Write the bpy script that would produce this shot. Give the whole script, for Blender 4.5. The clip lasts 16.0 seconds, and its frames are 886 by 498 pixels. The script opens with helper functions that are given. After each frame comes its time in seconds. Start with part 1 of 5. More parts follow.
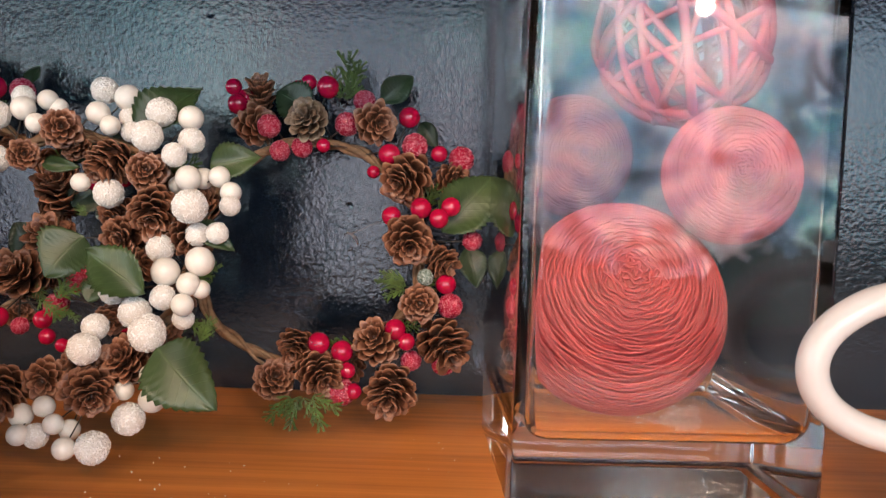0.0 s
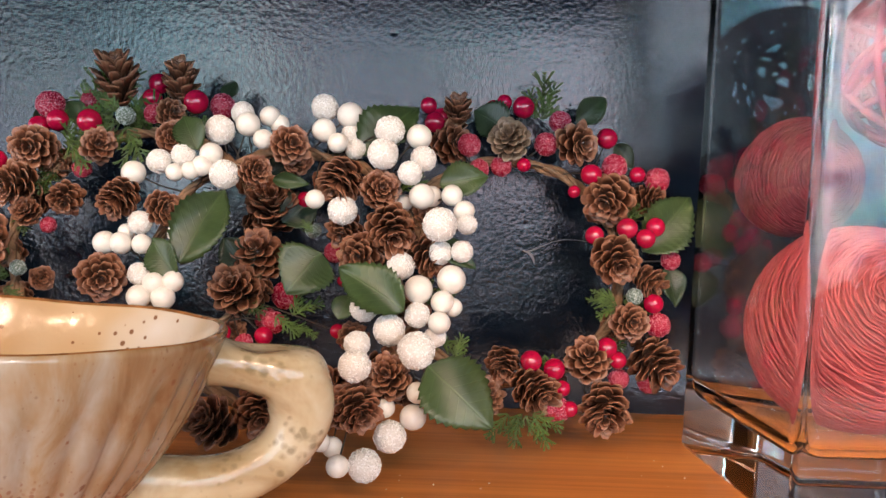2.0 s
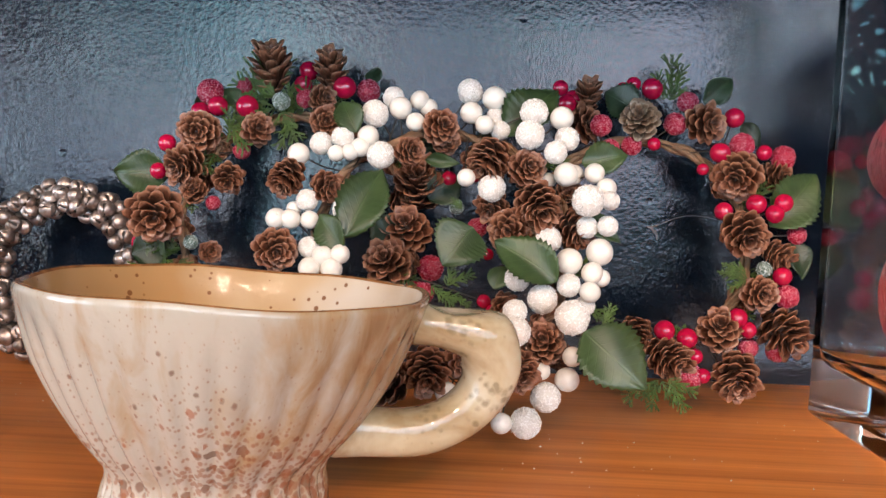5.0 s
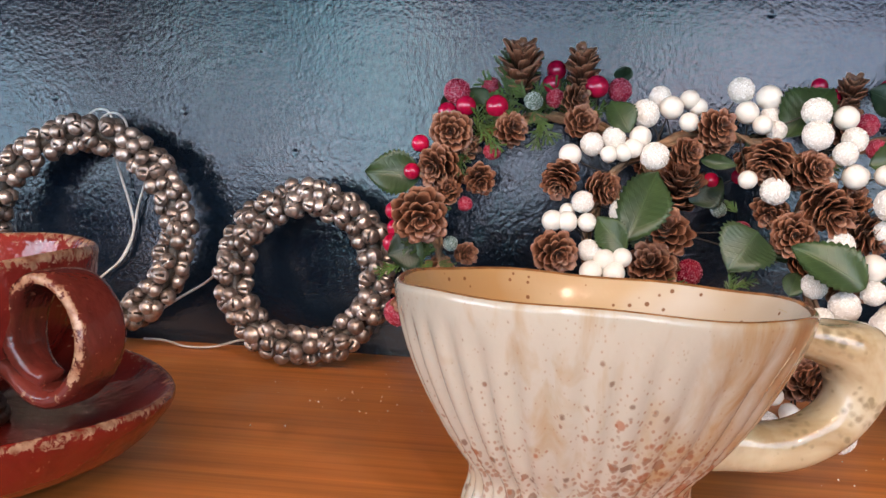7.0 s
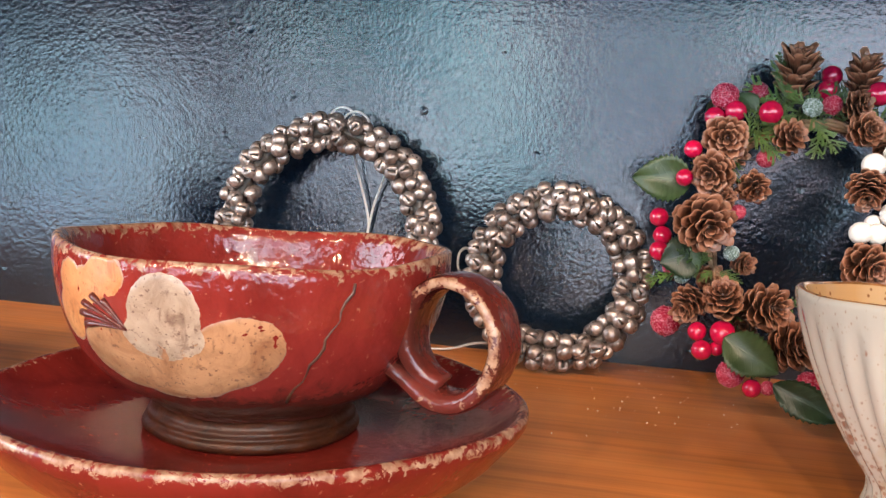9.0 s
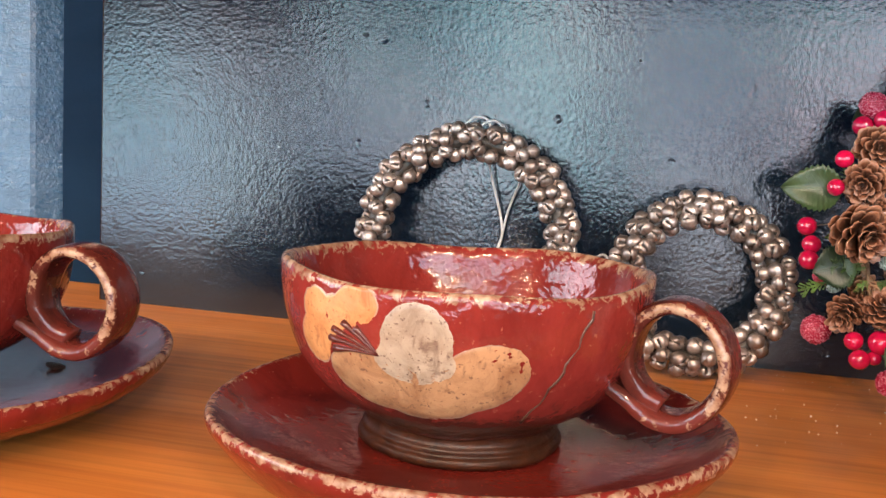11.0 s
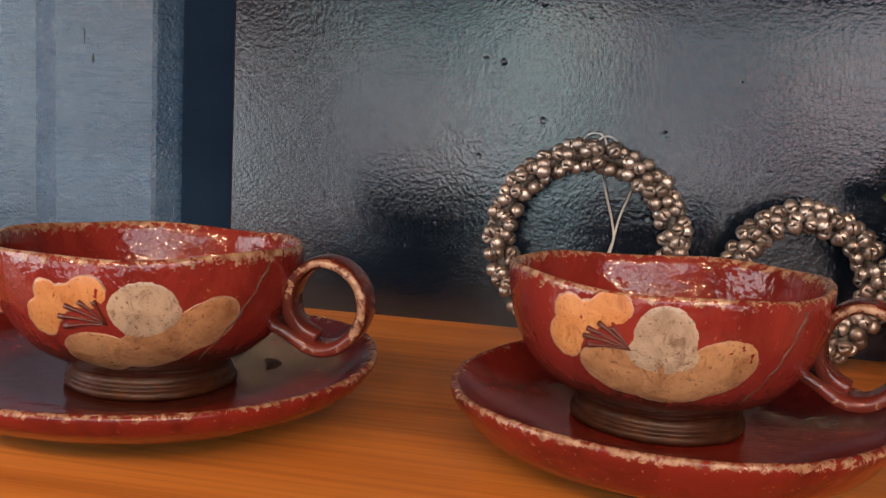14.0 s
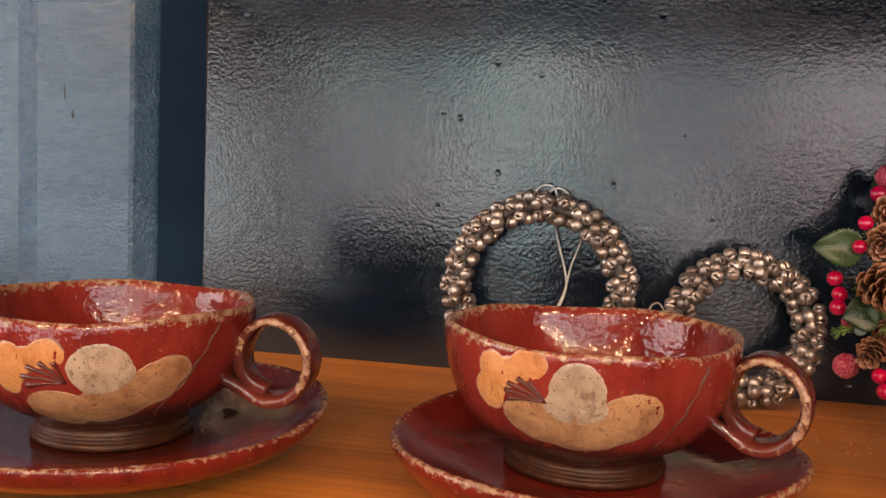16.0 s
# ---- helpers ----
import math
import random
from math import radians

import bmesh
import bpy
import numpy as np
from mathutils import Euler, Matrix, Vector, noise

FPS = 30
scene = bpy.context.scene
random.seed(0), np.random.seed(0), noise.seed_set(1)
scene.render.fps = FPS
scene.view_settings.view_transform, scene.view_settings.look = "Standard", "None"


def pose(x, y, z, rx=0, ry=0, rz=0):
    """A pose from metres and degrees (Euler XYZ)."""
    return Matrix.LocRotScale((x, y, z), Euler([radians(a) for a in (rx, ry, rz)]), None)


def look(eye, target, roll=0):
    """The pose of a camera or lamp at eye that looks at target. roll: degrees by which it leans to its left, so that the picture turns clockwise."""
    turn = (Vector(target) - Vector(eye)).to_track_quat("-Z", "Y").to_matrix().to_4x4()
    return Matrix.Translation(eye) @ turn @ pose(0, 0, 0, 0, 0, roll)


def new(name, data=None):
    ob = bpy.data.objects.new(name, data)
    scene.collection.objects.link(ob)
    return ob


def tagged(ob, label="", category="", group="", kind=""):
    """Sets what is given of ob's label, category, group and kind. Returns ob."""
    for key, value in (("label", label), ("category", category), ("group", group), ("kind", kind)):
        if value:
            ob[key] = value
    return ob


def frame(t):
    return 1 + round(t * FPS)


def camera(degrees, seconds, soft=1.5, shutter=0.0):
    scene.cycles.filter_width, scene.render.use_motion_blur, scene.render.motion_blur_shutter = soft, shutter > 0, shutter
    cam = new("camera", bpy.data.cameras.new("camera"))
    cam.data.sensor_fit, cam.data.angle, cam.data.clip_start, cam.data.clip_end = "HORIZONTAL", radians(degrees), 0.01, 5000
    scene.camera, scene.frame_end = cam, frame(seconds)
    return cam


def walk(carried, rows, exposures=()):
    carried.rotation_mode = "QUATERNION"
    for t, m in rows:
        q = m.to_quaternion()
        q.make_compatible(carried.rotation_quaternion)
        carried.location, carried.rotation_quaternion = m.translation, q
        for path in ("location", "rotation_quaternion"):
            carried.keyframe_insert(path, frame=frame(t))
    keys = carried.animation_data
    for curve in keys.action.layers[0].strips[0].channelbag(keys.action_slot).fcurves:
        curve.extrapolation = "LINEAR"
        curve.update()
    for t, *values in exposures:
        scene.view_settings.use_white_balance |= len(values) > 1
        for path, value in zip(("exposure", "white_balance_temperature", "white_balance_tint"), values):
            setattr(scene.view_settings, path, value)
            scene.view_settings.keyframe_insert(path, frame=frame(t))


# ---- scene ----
cam = camera(52.7, 16.0)
METRES, EYE, TILT, LEAN, TURN = 0.55, 0.111, 0.0, -0.35, 0.0
ROWS = [
    (0.0, 0.0, 0.0, 0.0, 0.14, -4.77, -1.62),
    (0.5, -0.0439, -0.04, 0.0054, -0.46, -4.14, -1.69),
    (1.0, -0.0852, -0.0315, 0.0036, -1.43, -3.85, -1.85),
    (1.5, -0.1498, -0.0138, 0.001, -1.99, -3.75, -2.12),
    (2.0, -0.1905, -0.004, -0.0028, -1.94, -3.76, -2.36),
    (2.5, -0.2087, -0.0147, -0.0025, -1.59, -4.02, -2.47),
    (3.0, -0.2228, -0.0338, -0.0041, -0.96, -4.41, -2.41),
    (3.5, -0.2356, -0.0477, -0.0023, -0.11, -4.67, -2.35),
    (6.0, -0.3124, -0.0482, -0.0105, 3.49, -5.31, -1.86),
    (6.5, -0.3646, -0.0413, -0.0109, 4.86, -5.39, -1.93),
    (7.0, -0.411, -0.0443, -0.0102, 6.35, -5.4, -2.18),
    (7.5, -0.4547, -0.0434, -0.0131, 7.68, -5.44, -2.56),
    (8.0, -0.5135, -0.0493, -0.0097, 8.92, -5.46, -2.94),
    (8.5, -0.5533, -0.0497, -0.0112, 9.7, -5.51, -3.16),
    (9.0, -0.5831, -0.0563, -0.0147, 10.34, -5.65, -3.39),
    (11.5, -0.7117, -0.1024, 0.0053, 12.98, -7.01, -2.78),
    (12.0, -0.7576, -0.1181, 0.0024, 13.05, -7.21, -2.75),
    (12.5, -0.7907, -0.1417, -0.0014, 13.17, -7.4, -2.7),
    (13.0, -0.8002, -0.1677, 0.0043, 12.68, -7.47, -2.73),
    (13.5, -0.8079, -0.1931, 0.0123, 12.03, -7.29, -2.76),
    (14.0, -0.8046, -0.2063, 0.0168, 11.46, -7.05, -2.68),
    (14.5, -0.7992, -0.2228, 0.0228, 11.27, -6.52, -2.55),
    (15.0, -0.7979, -0.2276, 0.0233, 11.25, -6.26, -2.37),
    (15.5, -0.7846, -0.2332, 0.0333, 11.41, -5.65, -2.23),
    (16.0, -0.7551, -0.2421, 0.0456, 11.21, -5.19, -2.14),
]
EXPOSURES = [(0.0, -0.52, 7250, 30), (1.5, -0.39, 7200, 31), (3.5, -0.29, 6850, 28), (6.0, -0.27, 6650, 28), (7.5, -0.24, 6600, 27), (9.0, 0.15, 6750, 26), (11.5, 0.18, 7250, 27), (12.0, -0.04, 7550, 29), (12.5, -0.6, 7950, 32), (13.5, -0.88, 8150, 33), (14.0, -0.74, 8250, 34), (15.0, -0.74, 8650, 35), (16.0, -0.56, 8850, 35)]
walk(cam, [(t, pose(0, 0, EYE, TILT, LEAN, TURN) @ pose(METRES * x, METRES * y, METRES * z, 90 + pitch, roll, yaw)) for t, x, y, z, yaw, pitch, roll in ROWS], EXPOSURES)

# ---------------------------------------------------------------- light
world = bpy.data.worlds.new("sky")
scene.world = world
world.use_nodes = True
wn = world.node_tree
sky = wn.nodes.new("ShaderNodeTexSky")
sky.sky_type, sky.sun_disc = "NISHITA", False
sky.sun_elevation, sky.sun_rotation = radians(32), radians(200)
wn.nodes["Background"].inputs[1].default_value = 0.08
wn.links.new(sky.outputs[0], wn.nodes["Background"].inputs[0])

sun = new("sun", bpy.data.lights.new("sun", "SUN"))
sun.data.energy, sun.data.angle, sun.data.color = 2.0, radians(0.5), (1.0, 0.95, 0.88)
sun.matrix_basis = look((1.0, -3.0, 6.0), (2.0, -12.0, 0.0))


def bulb(x, y, z, watts, radius=0.03, colour=(1.0, 0.77, 0.52)):
    ob = new("warm_bulb", bpy.data.lights.new("warm_bulb", "POINT"))
    ob.data.energy, ob.data.shadow_soft_size, ob.data.color = watts, radius, colour
    ob.location = (x, y, z)


for i in range(7):
    bulb(-1.55 + 0.38 * i, -1.25 + 0.10 * (i % 2), 0.84 + 0.06 * (i % 3), 29.0, 0.028)


# ---------------------------------------------------------------- materials
def material(name):
    m = bpy.data.materials.new(name)
    m.use_nodes = True
    nodes = m.node_tree.nodes
    return m, nodes, m.node_tree.links, nodes["Principled BSDF"]


def coords(nodes, links, scale=(1, 1, 1), kind="Object"):
    tc, mp = nodes.new("ShaderNodeTexCoord"), nodes.new("ShaderNodeMapping")
    mp.inputs["Scale"].default_value = scale
    links.new(tc.outputs[kind], mp.inputs["Vector"])
    return mp.outputs["Vector"]


def noise_tex(nodes, links, vec, scale, detail=4.0, rough=0.55, distort=0.0):
    n = nodes.new("ShaderNodeTexNoise")
    n.inputs["Scale"].default_value, n.inputs["Detail"].default_value = scale, detail
    n.inputs["Roughness"].default_value, n.inputs["Distortion"].default_value = rough, distort
    links.new(vec, n.inputs["Vector"])
    return n.outputs["Fac"]


def ramp(nodes, links, fac, stops):
    r = nodes.new("ShaderNodeValToRGB")
    el = r.color_ramp.elements
    while len(el) < len(stops):
        el.new(0.5)
    for e, (p, c) in zip(el, stops):
        e.position = p
        e.color = (*c, 1) if len(c) == 3 else c
    links.new(fac, r.inputs["Fac"])
    return r.outputs["Color"]


def grey(v):
    return (v, v, v)


def mix(nodes, links, fac, a, b, blend="MIX"):
    m = nodes.new("ShaderNodeMix")
    m.data_type, m.blend_type = "RGBA", blend
    for sock, v in (("Factor", fac), ("A", a), ("B", b)):
        s = [i for i in m.inputs if i.name == sock and i.type == ("VALUE" if sock == "Factor" else "RGBA")][0]
        if isinstance(v, (int, float)):
            s.default_value = v
        elif isinstance(v, tuple):
            s.default_value = (*v, 1)
        else:
            links.new(v, s)
    return [o for o in m.outputs if o.type == "RGBA"][0]


def maths(nodes, links, op, a, b=0.0, clamp=False):
    m = nodes.new("ShaderNodeMath")
    m.operation, m.use_clamp = op, clamp
    for i, v in enumerate((a, b)):
        if isinstance(v, (int, float)):
            m.inputs[i].default_value = v
        else:
            links.new(v, m.inputs[i])
    return m.outputs[0]


def bump(nodes, links, height, strength, distance, bsdf, onto=None):
    b = nodes.new("ShaderNodeBump")
    b.inputs["Strength"].default_value, b.inputs["Distance"].default_value = strength, distance
    links.new(height, b.inputs["Height"])
    if onto is not None:
        links.new(onto, b.inputs["Normal"])
    links.new(b.outputs[0], bsdf.inputs["Normal"])
    return b.outputs[0]


def axis_of(nodes, links, which, kind="Object"):
    tc, sp = nodes.new("ShaderNodeTexCoord"), nodes.new("ShaderNodeSeparateXYZ")
    links.new(tc.outputs[kind], sp.inputs[0])
    return sp.outputs[which]


def random_of(nodes):
    return nodes.new("ShaderNodeObjectInfo").outputs["Random"]


def paint_material(name, dark, light, rough, swell=0.10, skin=0.32, stripe=0.04):
    """Brushed gloss paint with an orange-peel skin, brush strokes and small dents."""
    m, n, l, b = material(name)
    v = coords(n, l)
    stroke = noise_tex(n, l, coords(n, l, (9, 60, 70)), 3.0, 5, 0.6, 0.4)
    peel = noise_tex(n, l, v, 430, 3, 0.5, 0.3)
    wave = noise_tex(n, l, v, 75, 3, 0.5, 0.3)
    blot = noise_tex(n, l, coords(n, l, (5, 9, 11)), 1.0, 4, 0.6, 0.8)
    l.new(ramp(n, l, blot, [(0.35, dark), (0.7, light)]), b.inputs["Base Color"])
    l.new(ramp(n, l, stroke, [(0.3, grey(rough - 0.04)), (0.72, grey(rough + 0.06))]), b.inputs["Roughness"])
    b.inputs["Specular IOR Level"].default_value = 0.62
    pit = n.new("ShaderNodeTexVoronoi")
    pit.inputs["Scale"].default_value = 34
    l.new(v, pit.inputs["Vector"])
    pits = ramp(n, l, pit.outputs["Distance"], [(0.0, grey(0)), (0.09, grey(1))])
    n1 = bump(n, l, wave, swell, 0.0016, b)
    n2 = bump(n, l, peel, skin, 0.0006, b, n1)
    n3 = bump(n, l, pits, 0.5, 0.0010, b, n2)
    bump(n, l, stroke, stripe, 0.0012, b, n3)
    return m


def wood_material():
    m, n, l, b = material("varnished_pine")
    bend = noise_tex(n, l, coords(n, l, (1.6, 5, 5)), 2.2, 2)
    line = noise_tex(n, l, coords(n, l, (1.1, 34, 34)), 1.0, 6, 0.62, 0.5)
    fine = noise_tex(n, l, coords(n, l, (4, 250, 250)), 1.0, 4, 0.7)
    col = ramp(n, l, line, [(0.34, (0.34, 0.082, 0.012)), (0.48, (0.63, 0.168, 0.027)), (0.64, (0.80, 0.270, 0.054))])
    col = mix(n, l, 0.42, col, ramp(n, l, fine, [(0.34, (0.22, 0.060, 0.011)), (0.64, (0.72, 0.29, 0.076))]))
    col = mix(n, l, 0.2, col, ramp(n, l, bend, [(0.3, (0.34, 0.12, 0.03)), (0.7, (0.56, 0.26, 0.08))]))
    l.new(col, b.inputs["Base Color"])
    l.new(ramp(n, l, noise_tex(n, l, coords(n, l), 30, 3), [(0.3, grey(0.34)), (0.75, grey(0.48))]), b.inputs["Roughness"])
    b.inputs["Specular IOR Level"].default_value = 0.28
    bump(n, l, fine, 0.09, 0.0006, b)
    return m


def glaze_material(name, low, high, rim_at, rim_width, by="height", well=0.0, rim_low=0.0):
    """Iron-red glaze, darker streaks low down, worn to pale clay along the rim (by height, or by radius on a saucer)."""
    m, n, l, b = material(name)
    v = coords(n, l)
    body = ramp(n, l, noise_tex(n, l, coords(n, l, (46, 46, 26)), 1.0, 6, 0.62, 0.7), [(0.30, low), (0.56, high)])
    scratch = noise_tex(n, l, coords(n, l, (160, 160, 34)), 1.0, 3, 0.6, 1.2)
    body = mix(n, l, ramp(n, l, scratch, [(0.71, grey(0)), (0.76, grey(0.6))]), body, (0.070, 0.024, 0.016))
    speck = noise_tex(n, l, v, 420, 3, 0.6)
    body = mix(n, l, ramp(n, l, speck, [(0.66, grey(0)), (0.72, grey(0.5))]), body, (0.38, 0.14, 0.08))
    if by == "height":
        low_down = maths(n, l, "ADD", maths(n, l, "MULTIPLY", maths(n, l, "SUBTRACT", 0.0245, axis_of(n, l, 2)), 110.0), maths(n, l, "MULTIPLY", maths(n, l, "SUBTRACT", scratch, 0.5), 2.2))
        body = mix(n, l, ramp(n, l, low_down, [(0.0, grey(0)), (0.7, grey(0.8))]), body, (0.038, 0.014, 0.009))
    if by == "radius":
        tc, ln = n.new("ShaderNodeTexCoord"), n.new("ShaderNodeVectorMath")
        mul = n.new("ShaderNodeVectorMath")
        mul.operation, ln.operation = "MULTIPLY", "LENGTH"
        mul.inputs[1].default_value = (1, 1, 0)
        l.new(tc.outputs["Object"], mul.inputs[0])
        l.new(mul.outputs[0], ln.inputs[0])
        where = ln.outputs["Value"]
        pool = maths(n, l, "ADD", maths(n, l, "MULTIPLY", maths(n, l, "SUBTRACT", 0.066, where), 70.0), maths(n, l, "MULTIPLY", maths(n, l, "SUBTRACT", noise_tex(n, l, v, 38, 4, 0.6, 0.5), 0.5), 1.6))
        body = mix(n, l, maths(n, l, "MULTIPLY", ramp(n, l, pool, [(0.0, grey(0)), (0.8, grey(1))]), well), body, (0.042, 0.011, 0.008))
    elif by == "edge":
        where = maths(n, l, "ABSOLUTE", axis_of(n, l, 1))
    else:
        where = axis_of(n, l, 2)
    edge = maths(n, l, "DIVIDE", maths(n, l, "SUBTRACT", where, rim_at - rim_width), rim_width)
    if rim_low:
        edge = maths(n, l, "MINIMUM", edge, maths(n, l, "DIVIDE", maths(n, l, "SUBTRACT", axis_of(n, l, 2), rim_low), 0.0026))
    chew = noise_tex(n, l, v, 330, 5, 0.68, 0.5)
    wear = maths(n, l, "ADD", edge, maths(n, l, "MULTIPLY", maths(n, l, "SUBTRACT", chew, 0.5), 4.6))
    worn = ramp(n, l, wear, [(0.52, grey(0)), (0.74, grey(1))])
    clay = ramp(n, l, noise_tex(n, l, v, 260, 3), [(0.35, (0.17, 0.060, 0.032)), (0.68, (0.40, 0.25, 0.16))])
    l.new(mix(n, l, worn, body, clay), b.inputs["Base Color"])
    l.new(ramp(n, l, worn, [(0.0, grey(0.15 if by == "radius" else 0.07)), (1.0, grey(0.24))]), b.inputs["Roughness"])
    flat = by == "radius"
    b.inputs["Specular IOR Level"].default_value = 0.34 if flat else 0.5
    n1 = bump(n, l, noise_tex(n, l, v, 60, 3), 0.18 if flat else 0.25, 0.002, b)
    n2 = bump(n, l, noise_tex(n, l, v, 140, 2), 0.15 if flat else 0.5, 0.0011, b, n1)
    n2 = bump(n, l, noise_tex(n, l, v, 330, 2), 0.10 if flat else 0.4, 0.0007, b, n2)
    bump(n, l, mix(n, l, 0.6, chew, speck), 0.05, 0.0010, b, n2)
    return m


def clay_material(name, dark, pale, rough=0.75, shine=0.5):
    m, n, l, b = material(name)
    v = coords(n, l, (1.3, 1.3, 2.0))
    g = noise_tex(n, l, v, 130, 5, 0.7, 0.6)
    l.new(ramp(n, l, g, [(0.3, dark), (0.7, pale)]), b.inputs["Base Color"])
    b.inputs["Specular IOR Level"].default_value = shine
    b.inputs["Roughness"].default_value = rough
    bump(n, l, g, 0.5, 0.0012, b)
    return m


def slip_material(name, dark, pale, spot):
    """Thick matt slip painted on the glaze, freckled."""
    m, n, l, b = material(name)
    v = coords(n, l)
    blot = maths(n, l, "ADD", maths(n, l, "MULTIPLY", noise_tex(n, l, v, 120, 5, 0.7, 0.8), 0.6), maths(n, l, "MULTIPLY", noise_tex(n, l, v, 45, 3, 0.6, 0.6), 0.4))
    col = ramp(n, l, blot, [(0.38, dark), (0.58, pale)])
    col = mix(n, l, ramp(n, l, noise_tex(n, l, v, 800, 2), [(0.61, grey(0)), (0.68, grey(0.8))]), col, spot)
    stain = noise_tex(n, l, coords(n, l, (1, 1, 0.55)), 210, 4, 0.65, 1.0)
    col = mix(n, l, ramp(n, l, stain, [(0.56, grey(0)), (0.68, grey(0.6))]), col, spot)
    l.new(col, b.inputs["Base Color"])
    b.inputs["Roughness"].default_value = 0.30
    bump(n, l, noise_tex(n, l, v, 300, 3), 0.25, 0.0006, b)
    return m


def cream_material():
    """Milky glaze that thins to tan on the ridges and, with some painted shade, to the east; iron freckles that have
    run a little and gather low down.
    """
    m, n, l, b = material("cream_glaze")
    v = coords(n, l)
    z = axis_of(n, l, 2)
    streak = noise_tex(n, l, coords(n, l, (95, 95, 8)), 1.0, 4, 0.6, 0.5)
    cloud = noise_tex(n, l, coords(n, l, (22, 22, 14)), 1.0, 3, 0.55, 0.4)
    # Tan glaze towards the handle, deepened with that side's shade in the colour.
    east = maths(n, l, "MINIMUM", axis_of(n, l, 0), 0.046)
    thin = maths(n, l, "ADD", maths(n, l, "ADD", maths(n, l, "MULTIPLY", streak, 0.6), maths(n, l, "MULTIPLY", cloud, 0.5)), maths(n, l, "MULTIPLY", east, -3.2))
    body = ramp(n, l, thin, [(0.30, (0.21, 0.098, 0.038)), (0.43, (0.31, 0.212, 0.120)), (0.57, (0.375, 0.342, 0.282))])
    vor = n.new("ShaderNodeTexVoronoi")
    vor.inputs["Scale"].default_value = 1.0
    l.new(coords(n, l, (380, 380, 270)), vor.inputs["Vector"])
    low = maths(n, l, "MULTIPLY", maths(n, l, "SUBTRACT", 0.056, z), 26.0, True)
    patchy = ramp(n, l, noise_tex(n, l, v, 30, 3, 0.6), [(0.36, grey(0.30)), (0.58, grey(1.0))])
    cell = n.new("ShaderNodeSeparateColor")
    l.new(vor.outputs["Color"], cell.inputs[0])
    size = maths(n, l, "MULTIPLY", maths(n, l, "POWER", cell.outputs[0], 1.8), 0.86)
    crowd = maths(n, l, "ADD", maths(n, l, "MULTIPLY", maths(n, l, "MULTIPLY", low, patchy), 0.85), maths(n, l, "MULTIPLY", patchy, 0.42))
    far = maths(n, l, "ADD", vor.outputs["Distance"], maths(n, l, "MULTIPLY", maths(n, l, "SUBTRACT", noise_tex(n, l, v, 620, 3), 0.5), 0.40))
    dots = maths(n, l, "SUBTRACT", maths(n, l, "MULTIPLY", size, crowd), far)
    tone = ramp(n, l, cell.outputs[1], [(0.0, (0.09, 0.042, 0.024)), (0.6, (0.17, 0.060, 0.028)), (1.0, (0.27, 0.080, 0.032))])
    body = mix(n, l, ramp(n, l, dots, [(0.0, grey(0)), (0.18, grey(0.7))]), body, tone)
    small = n.new("ShaderNodeTexVoronoi")
    small.inputs["Scale"].default_value = 1.0
    l.new(coords(n, l, (640, 640, 430)), small.inputs["Vector"])
    dust = maths(n, l, "SUBTRACT", maths(n, l, "MULTIPLY", maths(n, l, "ADD", maths(n, l, "MULTIPLY", low, 0.42), 0.25), patchy), small.outputs["Distance"])
    body = mix(n, l, ramp(n, l, dust, [(0.0, grey(0)), (0.20, grey(0.6))]), body, (0.22, 0.075, 0.032))
    l.new(body, b.inputs["Base Color"])
    b.inputs["Roughness"].default_value = 0.10
    b.inputs["Coat Weight"].default_value = 0.3
    bump(n, l, noise_tex(n, l, v, 110, 3), 0.34, 0.0015, b)
    return m


def handle_glaze():
    """The same cream glaze, thick and even on the handle, with soft brown and olive freckles."""
    m, n, l, b = material("thick_cream_glaze")
    v = coords(n, l)
    body = ramp(n, l, noise_tex(n, l, v, 42, 4, 0.6, 0.6), [(0.32, (0.30, 0.205, 0.105)), (0.48, (0.43, 0.345, 0.215)), (0.68, (0.50, 0.44, 0.32))])
    for size, seat, low, tone in ((210, 30, 0.50, (0.23, 0.105, 0.032)), (330, 55, 0.44, (0.13, 0.095, 0.045))):
        vor = n.new("ShaderNodeTexVoronoi")
        vor.inputs["Scale"].default_value = size
        l.new(v, vor.inputs["Vector"])
        far = maths(n, l, "ADD", vor.outputs["Distance"], maths(n, l, "MULTIPLY", maths(n, l, "SUBTRACT", noise_tex(n, l, v, 500, 3), 0.5), 0.5))
        dots = maths(n, l, "SUBTRACT", maths(n, l, "MULTIPLY", maths(n, l, "SUBTRACT", noise_tex(n, l, v, seat, 3, 0.6), low), 3.4), far)
        body = mix(n, l, ramp(n, l, dots, [(0.0, grey(0)), (0.35, grey(0.62))]), body, tone)
    l.new(body, b.inputs["Base Color"])
    b.inputs["Roughness"].default_value = 0.11
    b.inputs["Coat Weight"].default_value = 0.3
    soft = bump(n, l, noise_tex(n, l, v, 55, 3), 0.45, 0.0030, b)
    bump(n, l, noise_tex(n, l, v, 190, 3), 0.30, 0.0010, b, soft)
    return m


